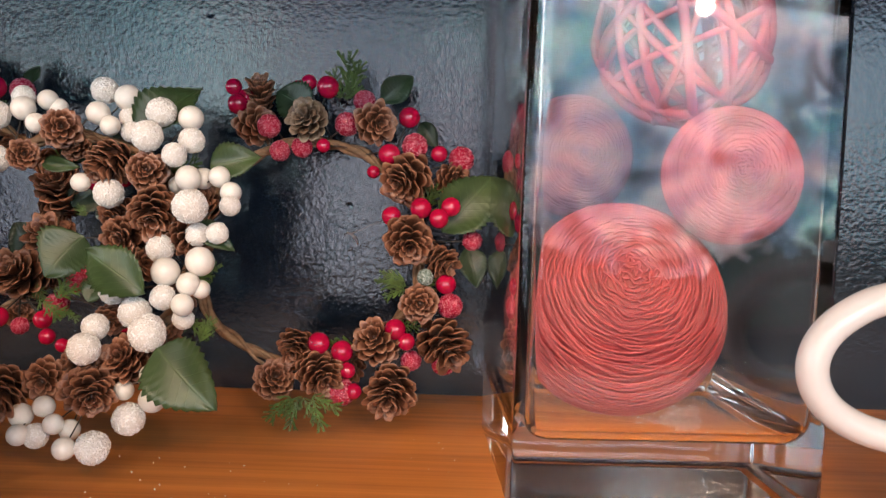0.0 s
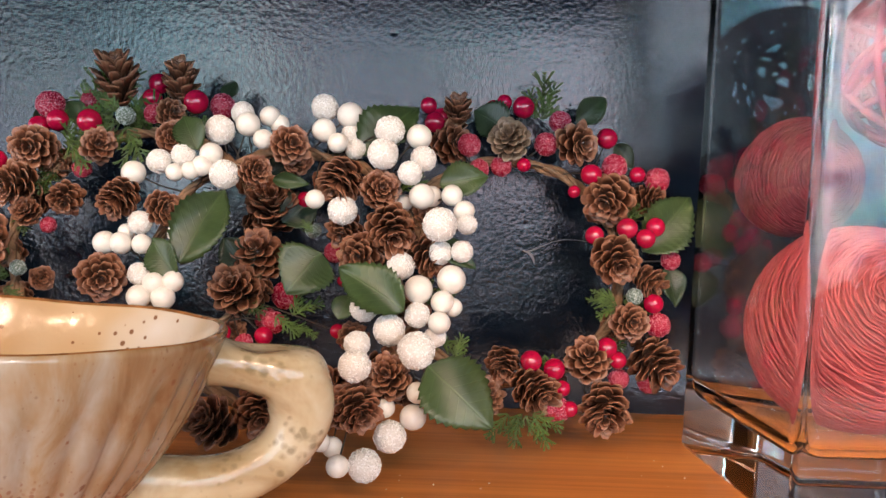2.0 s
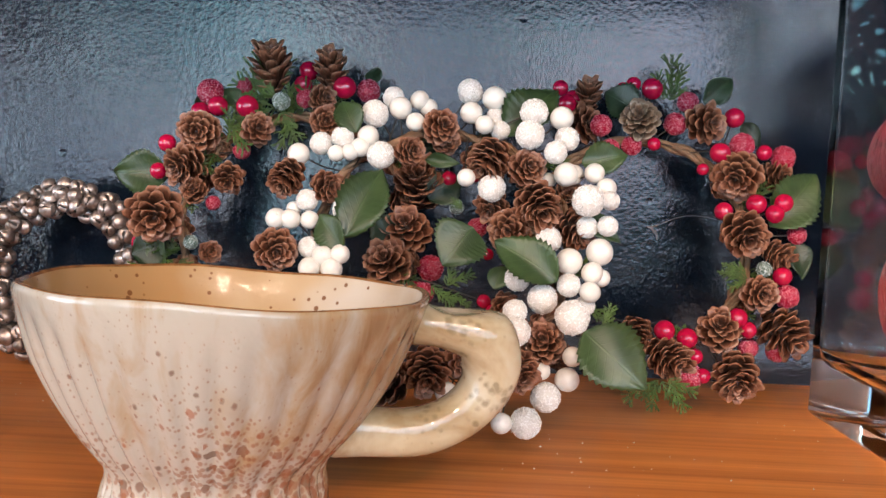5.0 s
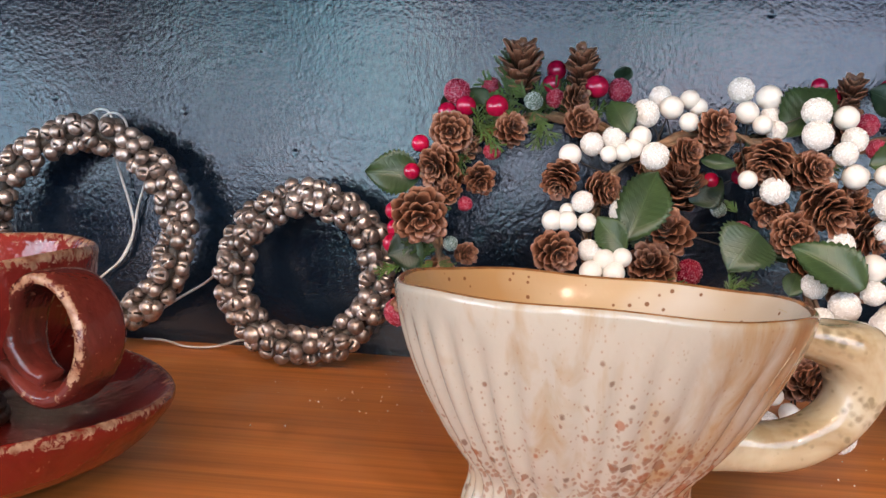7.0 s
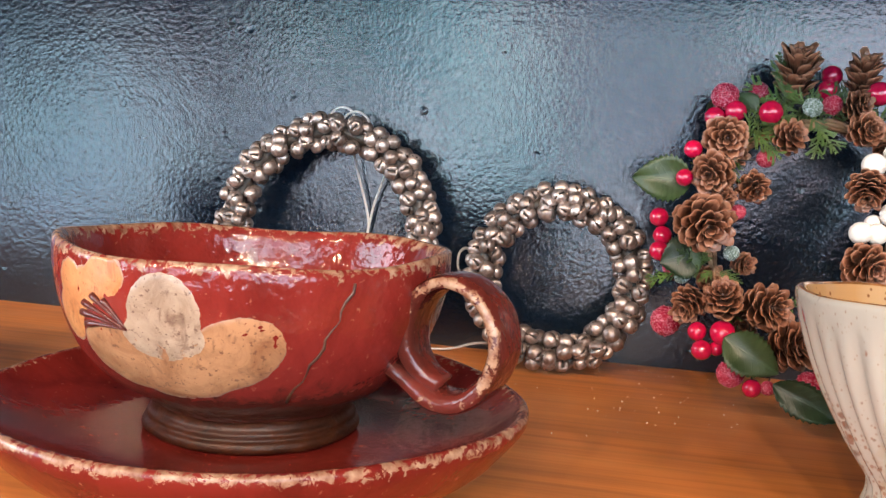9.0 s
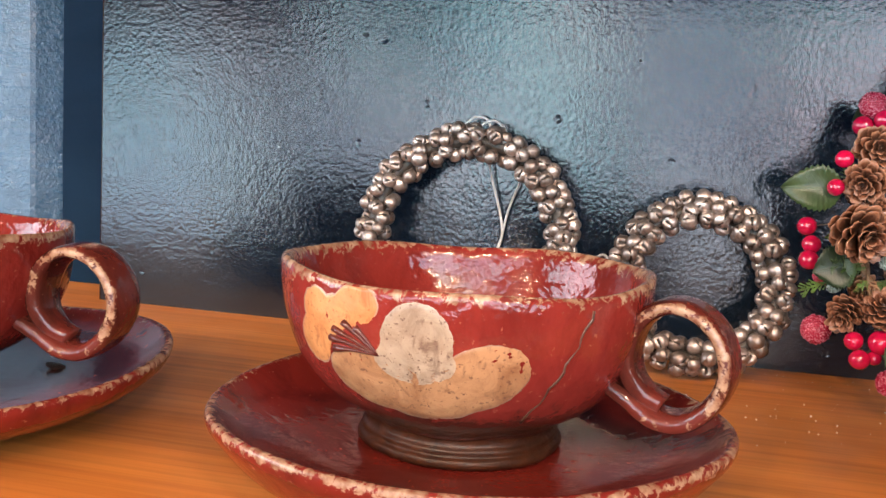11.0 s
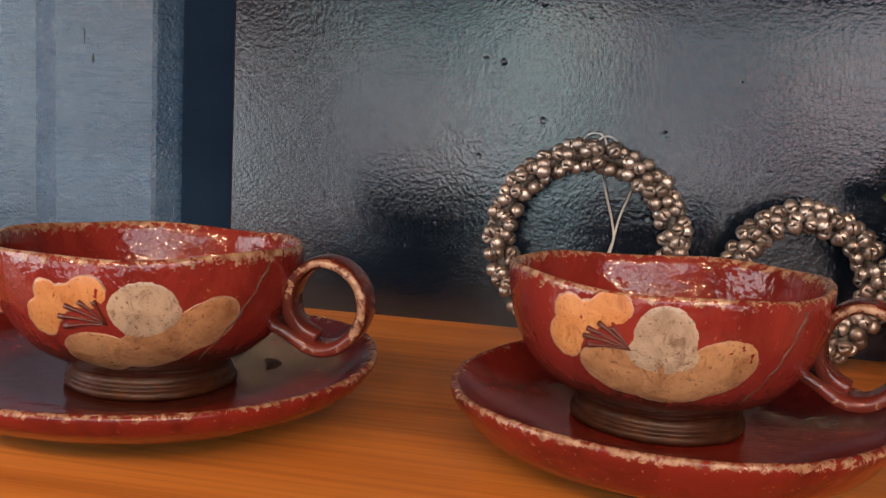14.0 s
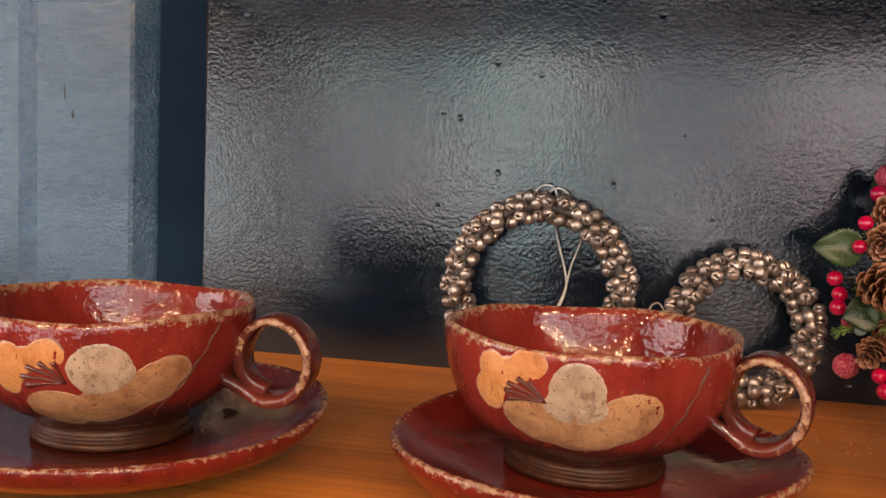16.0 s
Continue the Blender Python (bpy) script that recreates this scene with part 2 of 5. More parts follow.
def inner_glaze():
    m, n, l, b = material("honey_glaze")
    v = coords(n, l)
    col = ramp(n, l, maths(n, l, "ADD", noise_tex(n, l, coords(n, l, (14, 14, 14)), 1.0, 3), maths(n, l, "MULTIPLY", axis_of(n, l, 0), 4.0)), [(0.35, (0.38, 0.215, 0.090)), (0.55, (0.45, 0.33, 0.20)), (0.74, (0.52, 0.48, 0.41))])
    vor = n.new("ShaderNodeTexVoronoi")
    vor.inputs["Scale"].default_value = 210
    l.new(v, vor.inputs["Vector"])
    dots = maths(n, l, "SUBTRACT", maths(n, l, "MULTIPLY", noise_tex(n, l, v, 45, 2), 0.5), vor.outputs["Distance"])
    l.new(mix(n, l, ramp(n, l, dots, [(0.10, grey(0)), (0.16, grey(0.9))]), col, (0.16, 0.06, 0.02)), b.inputs["Base Color"])
    b.inputs["Roughness"].default_value = 0.16
    bump(n, l, noise_tex(n, l, v, 100, 3), 0.22, 0.0014, b)
    return m


def plain(name, colour, rough, metal=0.0, vary=0.15, grain=200, relief=0.1, coat=0.0):
    """A surface with slight blotches and relief, and a shade of its own on every piece."""
    m, n, l, b = material(name)
    v = coords(n, l)
    dark = tuple(c * (1 - vary) for c in colour)
    pale = tuple(min(1, c * (1 + vary)) for c in colour)
    col = ramp(n, l, noise_tex(n, l, v, grain, 4), [(0.3, dark), (0.7, pale)])
    shade = ramp(n, l, random_of(n), [(0.0, grey(1 - vary)), (1.0, grey(1 + 0.0))])
    l.new(mix(n, l, 1.0, col, shade, "MULTIPLY"), b.inputs["Base Color"])
    b.inputs["Roughness"].default_value, b.inputs["Metallic"].default_value = rough, metal
    b.inputs["Coat Weight"].default_value = coat
    if relief:
        bump(n, l, noise_tex(n, l, v, grain * 1.7, 3), relief, 0.001, b)
    return m


def sugared_material(name, flesh, crystal, cover):
    """A berry rolled in clear sugar-like beads; the UV's height says how far a point stands out as a bead."""
    m, n, l, b = material(name)
    v = coords(n, l)
    uv, sp = n.new("ShaderNodeUVMap"), n.new("ShaderNodeSeparateXYZ")
    l.new(uv.outputs[0], sp.inputs[0])
    patch = noise_tex(n, l, v, 2.2, 3)
    bead = ramp(n, l, sp.outputs[1], [(0.08, grey(0)), (0.42, grey(1))])
    fac = maths(n, l, "MULTIPLY", bead, ramp(n, l, patch, [(0.35, grey(cover * 0.55)), (0.65, grey(cover))]))
    l.new(mix(n, l, fac, flesh, crystal), b.inputs["Base Color"])
    b.inputs["Roughness"].default_value = 0.18
    b.inputs["Specular IOR Level"].default_value = 0.6
    bump(n, l, noise_tex(n, l, v, 16, 2), 0.6, 0.0004, b)
    return m


def cone_material(name, inner, outer, tip):
    """Scale colour by the place along each scale (stored in the UV), the naturally darker base taken to near black to
    paint the shade between scales, and a shade for every cone and every scale.
    """
    m, n, l, b = material(name)
    uv = n.new("ShaderNodeUVMap")
    sp = n.new("ShaderNodeSeparateXYZ")
    l.new(uv.outputs[0], sp.inputs[0])
    isl = n.new("ShaderNodeNewGeometry").outputs["Random Per Island"]
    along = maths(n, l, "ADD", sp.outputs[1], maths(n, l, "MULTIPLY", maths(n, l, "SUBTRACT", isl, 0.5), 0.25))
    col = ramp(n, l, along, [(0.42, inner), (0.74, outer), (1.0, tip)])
    grain = noise_tex(n, l, coords(n, l, (7, 7, 7)), 1.0, 4, 0.65)
    ridge = noise_tex(n, l, coords(n, l, (22, 2, 1), "UV"), 1.0, 3, 0.6)
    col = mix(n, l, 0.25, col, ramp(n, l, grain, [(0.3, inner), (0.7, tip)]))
    col = mix(n, l, 0.5, col, ramp(n, l, ridge, [(0.3, grey(0.35)), (0.65, grey(1.0))]), "MULTIPLY")
    shade = ramp(n, l, random_of(n), [(0.0, (0.60, 0.52, 0.48)), (0.5, (0.95, 0.88, 0.82)), (1.0, (1.0, 1.0, 0.98))])
    l.new(mix(n, l, 1.0, col, shade, "MULTIPLY"), b.inputs["Base Color"])
    b.inputs["Roughness"].default_value = 0.34
    bump(n, l, grain, 0.4, 0.0005, b)
    return m


def leaf_material(name, deep, pale):
    m, n, l, b = material(name)
    uv = n.new("ShaderNodeUVMap")
    sp = n.new("ShaderNodeSeparateXYZ")
    l.new(uv.outputs[0], sp.inputs[0])
    across = maths(n, l, "ABSOLUTE", maths(n, l, "SUBTRACT", sp.outputs[1], 0.5))
    slant = maths(n, l, "SUBTRACT", sp.outputs[0], maths(n, l, "MULTIPLY", across, 0.55))
    vein = maths(n, l, "PINGPONG", maths(n, l, "MULTIPLY", slant, 8.0), 0.5)
    side = ramp(n, l, vein, [(0.0, grey(1)), (0.09, grey(0))])
    mid = ramp(n, l, across, [(0.0, grey(1)), (0.022, grey(0))])
    veins = maths(n, l, "MAXIMUM", maths(n, l, "MULTIPLY", side, 0.45), mid)
    blot = noise_tex(n, l, coords(n, l, (2, 2, 2)), 1.0, 4)
    col = ramp(n, l, blot, [(0.3, deep), (0.7, pale)])
    col = mix(n, l, maths(n, l, "MULTIPLY", veins, 0.28), col, tuple(min(1, c * 2.2) for c in pale))
    shade = ramp(n, l, random_of(n), [(0.0, (0.55, 0.62, 0.55)), (1.0, (1.0, 1.0, 0.9))])
    l.new(mix(n, l, 1.0, col, shade, "MULTIPLY"), b.inputs["Base Color"])
    b.inputs["Roughness"].default_value = 0.42
    bump(n, l, mix(n, l, 0.5, veins, blot), 0.45, 0.0004, b)
    return m


def metal_material():
    m, n, l, b = material("antique_bell_metal")
    v = coords(n, l)
    tarnish = noise_tex(n, l, v, 1.3, 4, 0.6)
    col = ramp(n, l, tarnish, [(0.3, (0.27, 0.215, 0.185)), (0.5, (0.46, 0.40, 0.365)), (0.72, (0.66, 0.605, 0.57))])
    shade = ramp(n, l, random_of(n), [(0.0, (0.50, 0.46, 0.44)), (1.0, (1.0, 0.97, 0.96))])
    l.new(mix(n, l, 1.0, col, shade, "MULTIPLY"), b.inputs["Base Color"])
    b.inputs["Metallic"].default_value = 0.85
    l.new(ramp(n, l, tarnish, [(0.3, grey(0.46)), (0.7, grey(0.32))]), b.inputs["Roughness"])
    bump(n, l, noise_tex(n, l, v, 3.5, 3), 0.3, 0.0003, b)
    return m


def yarn_material(name, dark, mid, pale):
    m, n, l, b = material(name)
    v = coords(n, l)
    fib = noise_tex(n, l, v, 900, 3, 0.7)
    big = noise_tex(n, l, v, 60, 3)
    col = ramp(n, l, fib, [(0.28, dark), (0.5, mid), (0.75, pale)])
    l.new(mix(n, l, 0.3, col, ramp(n, l, big, [(0.3, dark), (0.7, pale)])), b.inputs["Base Color"])
    b.inputs["Roughness"].default_value = 0.45
    b.inputs["Sheen Weight"].default_value = 0.05
    bump(n, l, fib, 0.5, 0.0006, b)
    return m


def glass_material():
    m, n, l, b = material("clear_glass")
    b.inputs["Base Color"].default_value = (0.97, 0.985, 0.98, 1)
    b.inputs["Roughness"].default_value = 0.0
    b.inputs["IOR"].default_value = 1.51
    b.inputs["Transmission Weight"].default_value = 1.0
    bump(n, l, noise_tex(n, l, coords(n, l, (13, 13, 9)), 1.0, 1.0, 0.45, 0.8), 0.16, 0.0020, b)
    return m


def glow_material(name, low, mid, top, strength, dim_below=None):
    """Daylight, sky and foliage out of focus beyond the window glass."""
    m = bpy.data.materials.new(name)
    m.use_nodes = True
    n, l = m.node_tree.nodes, m.node_tree.links
    n.remove(n["Principled BSDF"])
    e = n.new("ShaderNodeEmission")
    v = coords(n, l, (2.6, 2.6, 3.4))
    col = ramp(n, l, noise_tex(n, l, v, 1.15, 4, 0.6, 0.8), [(0.35, low), (0.47, mid), (0.60, top)])
    tint = ramp(n, l, noise_tex(n, l, v, 0.75, 2, 0.5), [(0.38, (0.44, 1.0, 0.86)), (0.48, (0.90, 1.0, 1.0)), (0.60, (1.0, 0.72, 0.70))])
    col = mix(n, l, 0.9, col, tint, "MULTIPLY")
    if dim_below is not None:
        # A ragged dark lower edge, added in the east to break up window reflections.
        x, z = axis_of(n, l, 0), axis_of(n, l, 2)
        ragged = maths(n, l, "MULTIPLY", maths(n, l, "SUBTRACT", noise_tex(n, l, v, 1.6, 5, 0.62, 0.6), 0.5), 0.9)
        stands = maths(n, l, "MULTIPLY", maths(n, l, "SUBTRACT", 0.10, x), 6.0, True)
        over = maths(n, l, "ADD", maths(n, l, "ADD", maths(n, l, "SUBTRACT", z, dim_below), ragged), stands)
        col = mix(n, l, ramp(n, l, over, [(0.0, grey(0)), (0.16, grey(1))]), (0.012, 0.024, 0.020), col)
    l.new(col, e.inputs[0])
    e.inputs[1].default_value = strength
    l.new(e.outputs[0], n["Material Output"].inputs[0])
    return m


WALL = paint_material("dark_blue_gloss_paint", (0.002, 0.005, 0.010), (0.004, 0.010, 0.019), 0.115, 0.12, 0.33)
POST = paint_material("blue_grey_gloss_paint", (0.020, 0.064, 0.120), (0.038, 0.096, 0.165), 0.27, 0.45, 0.9, 0.06)
NAVY = paint_material("navy_satin_paint", (0.003, 0.013, 0.028), (0.005, 0.019, 0.040), 0.7)
NAVY.node_tree.nodes["Principled BSDF"].inputs["Specular IOR Level"].default_value = 0.05
WOOD = wood_material()
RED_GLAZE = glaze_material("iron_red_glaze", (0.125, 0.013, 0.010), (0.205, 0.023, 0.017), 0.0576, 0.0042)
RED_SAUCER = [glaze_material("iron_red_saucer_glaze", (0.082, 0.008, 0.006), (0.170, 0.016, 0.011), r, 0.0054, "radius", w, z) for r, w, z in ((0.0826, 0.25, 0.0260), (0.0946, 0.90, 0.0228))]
RED_HANDLE = glaze_material("iron_red_handle_glaze", (0.030, 0.010, 0.007), (0.115, 0.020, 0.014), 0.0086, 0.0017, "edge")
FOOT = clay_material("unglazed_brown_clay", (0.009, 0.004, 0.003), (0.070, 0.022, 0.009), 0.36, 0.30)
GREY_SLIP = slip_material("grey_buff_slip", (0.23, 0.150, 0.100), (0.40, 0.29, 0.205), (0.10, 0.045, 0.028))
TAN_SLIP = slip_material("tan_slip", (0.20, 0.078, 0.034), (0.40, 0.200, 0.098), (0.12, 0.045, 0.024))
ORANGE_SLIP = slip_material("orange_slip", (0.40, 0.14, 0.046), (0.54, 0.235, 0.092), (0.26, 0.08, 0.025))
GOUGE = clay_material("gouged_brown_clay", (0.028, 0.010, 0.006), (0.10, 0.042, 0.018), 0.35)
DARK_SLIP = plain("dark_brown_slip", (0.090, 0.016, 0.010), 0.3)
EDGE_SLIP = plain("pale_slip_edge", (0.36, 0.20, 0.13), 0.3, 0, 0.4, 300, 0.2)
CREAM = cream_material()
CREAM_HANDLE = handle_glaze()
HONEY = inner_glaze()
RIM = plain("brown_rim_glaze", (0.30, 0.130, 0.045), 0.12, 0, 0.5, 160, 0.1, 0.3)
WHITE_GLAZE = plain("white_glaze", (0.60, 0.575, 0.55), 0.14, 0, 0.04, 60, 0.04)
GLASS = glass_material()
BERRY_RED = plain("red_lacquer", (0.43, 0.006, 0.040), 0.13, 0, 0.2, 2, 0.03, 0.5)
BERRY_WHITE = plain("ivory_lacquer", (0.69, 0.65, 0.58), 0.30, 0, 0.06, 2, 0.03)
SUGAR_RED = sugared_material("sugared_red", (0.30, 0.004, 0.024), (0.72, 0.22, 0.29), 0.8)
SUGAR_WHITE = sugared_material("sugared_white", (0.62, 0.58, 0.52), (0.84, 0.83, 0.80), 1.0)
DUSTY = sugared_material("dusty_green", (0.07, 0.11, 0.08), (0.62, 0.72, 0.70), 0.9)
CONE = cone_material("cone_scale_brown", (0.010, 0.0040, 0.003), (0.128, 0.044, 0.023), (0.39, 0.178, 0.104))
CONE_GREY = cone_material("cone_scale_weathered", (0.06, 0.035, 0.022), (0.19, 0.125, 0.08), (0.34, 0.25, 0.18))
LEAF = leaf_material("cloth_leaf_green", (0.020, 0.044, 0.018), (0.050, 0.086, 0.031))
LEAF_DARK = leaf_material("cloth_leaf_dark_green", (0.012, 0.026, 0.014), (0.024, 0.048, 0.022))
MOSS = plain("sprig_green", (0.062, 0.115, 0.022), 0.45, 0, 0.5, 3)
TWIG = clay_material("bark_brown", (0.10, 0.05, 0.024), (0.30, 0.17, 0.09), 0.7)
WIRE = plain("dark_wire", (0.035, 0.027, 0.020), 0.5)
BELL = metal_material()
BELL_SLOT = plain("bell_inside", (0.02, 0.016, 0.013), 0.8)
CORD = plain("silver_cord", (0.55, 0.54, 0.52), 0.45, 0.3, 0.2, 900, 0.4)
YARN = yarn_material("red_twine", (0.13, 0.008, 0.010), (0.25, 0.017, 0.020), (0.37, 0.055, 0.050))
SILK = yarn_material("dark_red_thread", (0.055, 0.002, 0.006), (0.10, 0.005, 0.010), (0.17, 0.018, 0.024))
CANE = plain("red_cane", (0.28, 0.020, 0.026), 0.35, 0, 0.25, 120, 0.2)
CHIP = plain("bare_dark_primer", (0.012, 0.014, 0.016), 0.6)
CRYSTAL = plain("fallen_bead", (0.85, 0.82, 0.76), 0.15)
LINT = plain("lint", (0.22, 0.22, 0.24), 0.8)
PLASTER = plain("dim_plaster", (0.028, 0.028, 0.030), 0.85, 0, 0.15, 4, 0.05)
FLOORING = plain("dark_floorboards", (0.012, 0.009, 0.007), 0.5, 0, 0.25, 3, 0.05)
FRAME = plain("window_paint", (0.20, 0.20, 0.20), 0.4, 0, 0.1, 5, 0.02)
OUTSIDE = glow_material("daylight", (0.05, 0.10, 0.13), (0.24, 0.44, 0.64), (0.86, 0.96, 1.0), 12.0, 0.0)
OUTSIDE_GREEN = glow_material("garden_daylight", (0.08, 0.15, 0.16), (0.38, 0.52, 0.66), (0.84, 0.94, 1.0), 14.0)


# ---------------------------------------------------------------- building
def mesh_of(name, verts, faces, mats, smooth=True, uvs=None, slots=None):
    me = bpy.data.meshes.new(name)
    me.from_pydata([tuple(v) for v in verts], [], faces)
    for m in mats if isinstance(mats, (list, tuple)) else [mats]:
        me.materials.append(m)
    if uvs is not None:
        lay = me.uv_layers.new(name="UVMap")
        lay.data.foreach_set("uv", [c for poly in me.polygons for vi in poly.vertices for c in uvs[vi]])
    if slots is not None:
        me.polygons.foreach_set("material_index", slots)
    me.polygons.foreach_set("use_smooth", [smooth] * len(me.polygons))
    me.update()
    return me


def from_bm(name, bm, mats, smooth=False):
    me = bpy.data.meshes.new(name)
    bmesh.ops.recalc_face_normals(bm, faces=bm.faces)
    bm.to_mesh(me)
    bm.free()
    for m in mats if isinstance(mats, (list, tuple)) else [mats]:
        me.materials.append(m)
    me.polygons.foreach_set("use_smooth", [smooth] * len(me.polygons))
    return me


def thing(name, at, label, category, group=""):
    ob = new(name)
    ob.empty_display_size = 0.01
    ob.location = at
    return tagged(ob, label, category, group)


def part(name, me, parent, m=None, label=""):
    ob = new(name, me)
    ob.parent = parent
    if m is not None:
        ob.matrix_basis = m
    return tagged(ob, label)


def structure(name, me, label, m=None, category=""):
    ob = new(name, me)
    if m is not None:
        ob.matrix_basis = m
    return tagged(ob, label, category or name.split("_")[0], kind="structure")


def box_bm(lo, hi, bevel=0.0):
    bm = bmesh.new()
    bmesh.ops.create_cube(bm, size=1.0)
    for v in bm.verts:
        v.co = Vector([lo[i] + (v.co[i] + 0.5) * (hi[i] - lo[i]) for i in range(3)])
    if bevel:
        bmesh.ops.bevel(bm, geom=bm.edges[:], offset=bevel, segments=2, affect="EDGES", profile=0.5)
    return bm


def box(name, lo, hi, mat, label, bevel=0.0, category=""):
    return structure(name, from_bm(name, box_bm(lo, hi, bevel), mat), label, None, category)


def loft(rings, closed_ends=True, wrap=False):
    """Faces between rings of equal length."""
    n, k = len(rings[0]), len(rings)
    verts = [v for r in rings for v in r]
    faces = []
    for i in range(k if wrap else k - 1):
        a, c = i * n, ((i + 1) % k) * n
        for j in range(n):
            q = (j + 1) % n
            faces.append((a + j, a + q, c + q, c + j))
    if closed_ends and not wrap:
        faces.append(tuple(range(n - 1, -1, -1)))
        faces.append(tuple((k - 1) * n + j for j in range(n)))
    return verts, faces


def lathe(profile, seg, wobble=0.0, seed=0.0, flute=None, warp=None):
    """Rings from (radius, height) pairs; wobble makes them hand-thrown."""
    rings = []
    for r, z in profile:
        ring = []
        for j in range(seg):
            a = 2 * math.pi * j / seg
            d = noise.noise((math.cos(a) * 1.7 + seed, math.sin(a) * 1.7, z * 40)) * wobble
            rr = r + d * min(1, r / 0.02)
            if flute:
                rr += flute(a, z)
            p = Vector((rr * math.cos(a), rr * math.sin(a), z))
            if warp:
                p = warp(p, a)
            ring.append(p)
        rings.append(ring)
    return rings


def spline(points, steps):
    """Catmull-Rom through the points."""
    pts = [Vector(p) for p in points]
    pts = [2 * pts[0] - pts[1]] + pts + [2 * pts[-1] - pts[-2]]
    out = []
    for i in range(1, len(pts) - 2):
        p0, p1, p2, p3 = pts[i - 1:i + 3]
        for s in range(steps):
            t = s / steps
            out.append(0.5 * ((2 * p1) + (p2 - p0) * t + (2 * p0 - 5 * p1 + 4 * p2 - p3) * t * t + (3 * p1 - p0 - 3 * p2 + p3) * t ** 3))
    out.append(pts[-2])
    return out


def sweep(path, widths, side, seg=12, power=2.0):
    """Rings of ellipses along a path: widths give (half width along side, half thickness) at each point."""
    rings = []
    for i, p in enumerate(path):
        t = (path[min(i + 1, len(path) - 1)] - path[max(i - 1, 0)]).normalized()
        w = Vector(side)
        w = (w - w.dot(t) * t).normalized()
        u = t.cross(w)
        a, b = widths(i / (len(path) - 1))
        ring = []
        for j in range(seg):
            c, s = math.cos(2 * math.pi * j / seg), math.sin(2 * math.pi * j / seg)
            c, s = math.copysign(abs(c) ** (2 / power), c), math.copysign(abs(s) ** (2 / power), s)
            ring.append(p + w * a * c + u * b * s)
        rings.append(ring)
    return rings


def tube(name, path, radius, mat, seg=8, closed=False):
    rings, up = [], Vector((0.31, 0.22, 0.92)).normalized()
    k = len(path)
    for i, p in enumerate(path):
        a, c = (path[(i + 1) % k], path[i - 1]) if closed else (path[min(i + 1, k - 1)], path[max(i - 1, 0)])
        t = (Vector(a) - Vector(c)).normalized()
        u = t.cross(up)
        u = u.normalized() if u.length > 1e-4 else Vector((1, 0, 0))
        w = t.cross(u)
        up = w * -1 if w.dot(up) < 0 else w
        r = radius(i / (k - 1)) if callable(radius) else radius
        rings.append([Vector(p) + r * (math.cos(2 * math.pi * j / seg) * u + math.sin(2 * math.pi * j / seg) * up) for j in range(seg)])
    v, f = loft(rings, not closed, closed)
    return mesh_of(name, v, f, mat)


def frame_to(x_axis, facing):
    """A turn whose x runs along x_axis and whose z faces as nearly as it can to facing."""
    x = Vector(x_axis).normalized()
    z = Vector(facing)
    z = (z - z.dot(x) * x).normalized()
    y = z.cross(x)
    return Matrix((x, y, z)).transposed().to_4x4()


# ---------------------------------------------------------------- the shelf and the room
def rounded_panel(name, x0, x1, y0, y1, z0, z1, r, mat, label):
    """A standing board whose end at x0 is rounded over towards the room."""
    pts = [(x1, y0), (x1, y1), (x0, y1)]
    pts += [(x0 + r - r * math.cos(a), y0 + r - r * math.sin(a)) for a in [i * math.pi / 2 / 10 for i in range(11)]]
    rings = [[Vector((x, y, z)) for x, y in pts] for z in (z0, z1)]
    v, f = loft(rings)
    me = mesh_of(name, v, f, mat, False)
    for p in me.polygons:
        p.use_smooth = len(p.vertices) == 4 and abs(p.normal.z) < 0.1 and abs(p.normal.y) < 0.999 and p.normal.x < -0.01
    return structure(name, me, label, None, "wall")


WALL_Y = 0.4445
box("shelf", (-1.25, 0.075, -0.032), (0.80, 0.66, 0.0), WOOD, "orange varnished pine shelf board with long grain", 0.0025)
rounded_panel("wall_north", -0.6990, 0.90, WALL_Y, WALL_Y + 0.05, 0.0, 1.30, 0.0015, WALL, "dark blue gloss-painted wall behind the shelf")
section = [(-0.759, 0.63), (-0.759, 0.506), (-0.7605, 0.503), (-0.777, 0.4878), (-0.780, 0.486), (-0.857, 0.486), (-0.860, 0.4875), (-0.884, 0.500), (-0.886, 0.504), (-0.886, 0.63)]
v, f = loft([[Vector((x, y, z)) for x, y in section] for z in (0.0, 1.30)])
structure("post_west", mesh_of("post", v, f, POST, False), "blue-grey painted square post with bevelled corners", None, "post")
box("wall_return", (-0.7588, 0.492, 0.0), (-0.6992, 0.56, 1.30), NAVY, "dark blue painted strip between wall and post", 0, "wall")
box("wall_recess", (-1.30, 0.60, 0.0), (-0.70, 0.64, 1.30), POST, "blue-grey painted panel beyond the post", 0, "wall")
box("wall_under_shelf", (-2.6, 0.64, -1.15), (2.4, 0.70, 1.30), PLASTER, "dim wall that closes the room behind the shelf", 0, "wall")

# The next shelf up, which keeps the lamps off the wall.
box("shelf_above", (-0.7125, WALL_Y - 0.300, 0.250), (0.80, WALL_Y, 0.280), WALL, "dark painted underside of the shelf board above", 0.0025, "shelf")

# The room behind the camera: floor, ceiling, side walls and a front with windows.
box("floor", (-2.6, -1.75, -1.20), (2.4, 0.70, -1.15), FLOORING, "dark boarded floor of the room")
box("ceiling", (-2.6, -1.75, 1.30), (2.4, 0.70, 1.35), PLASTER, "dim plastered ceiling of the room")
box("wall_east", (2.4, -1.75, -1.15), (2.46, 0.70, 1.30), PLASTER, "dim plastered side wall", 0, "wall")


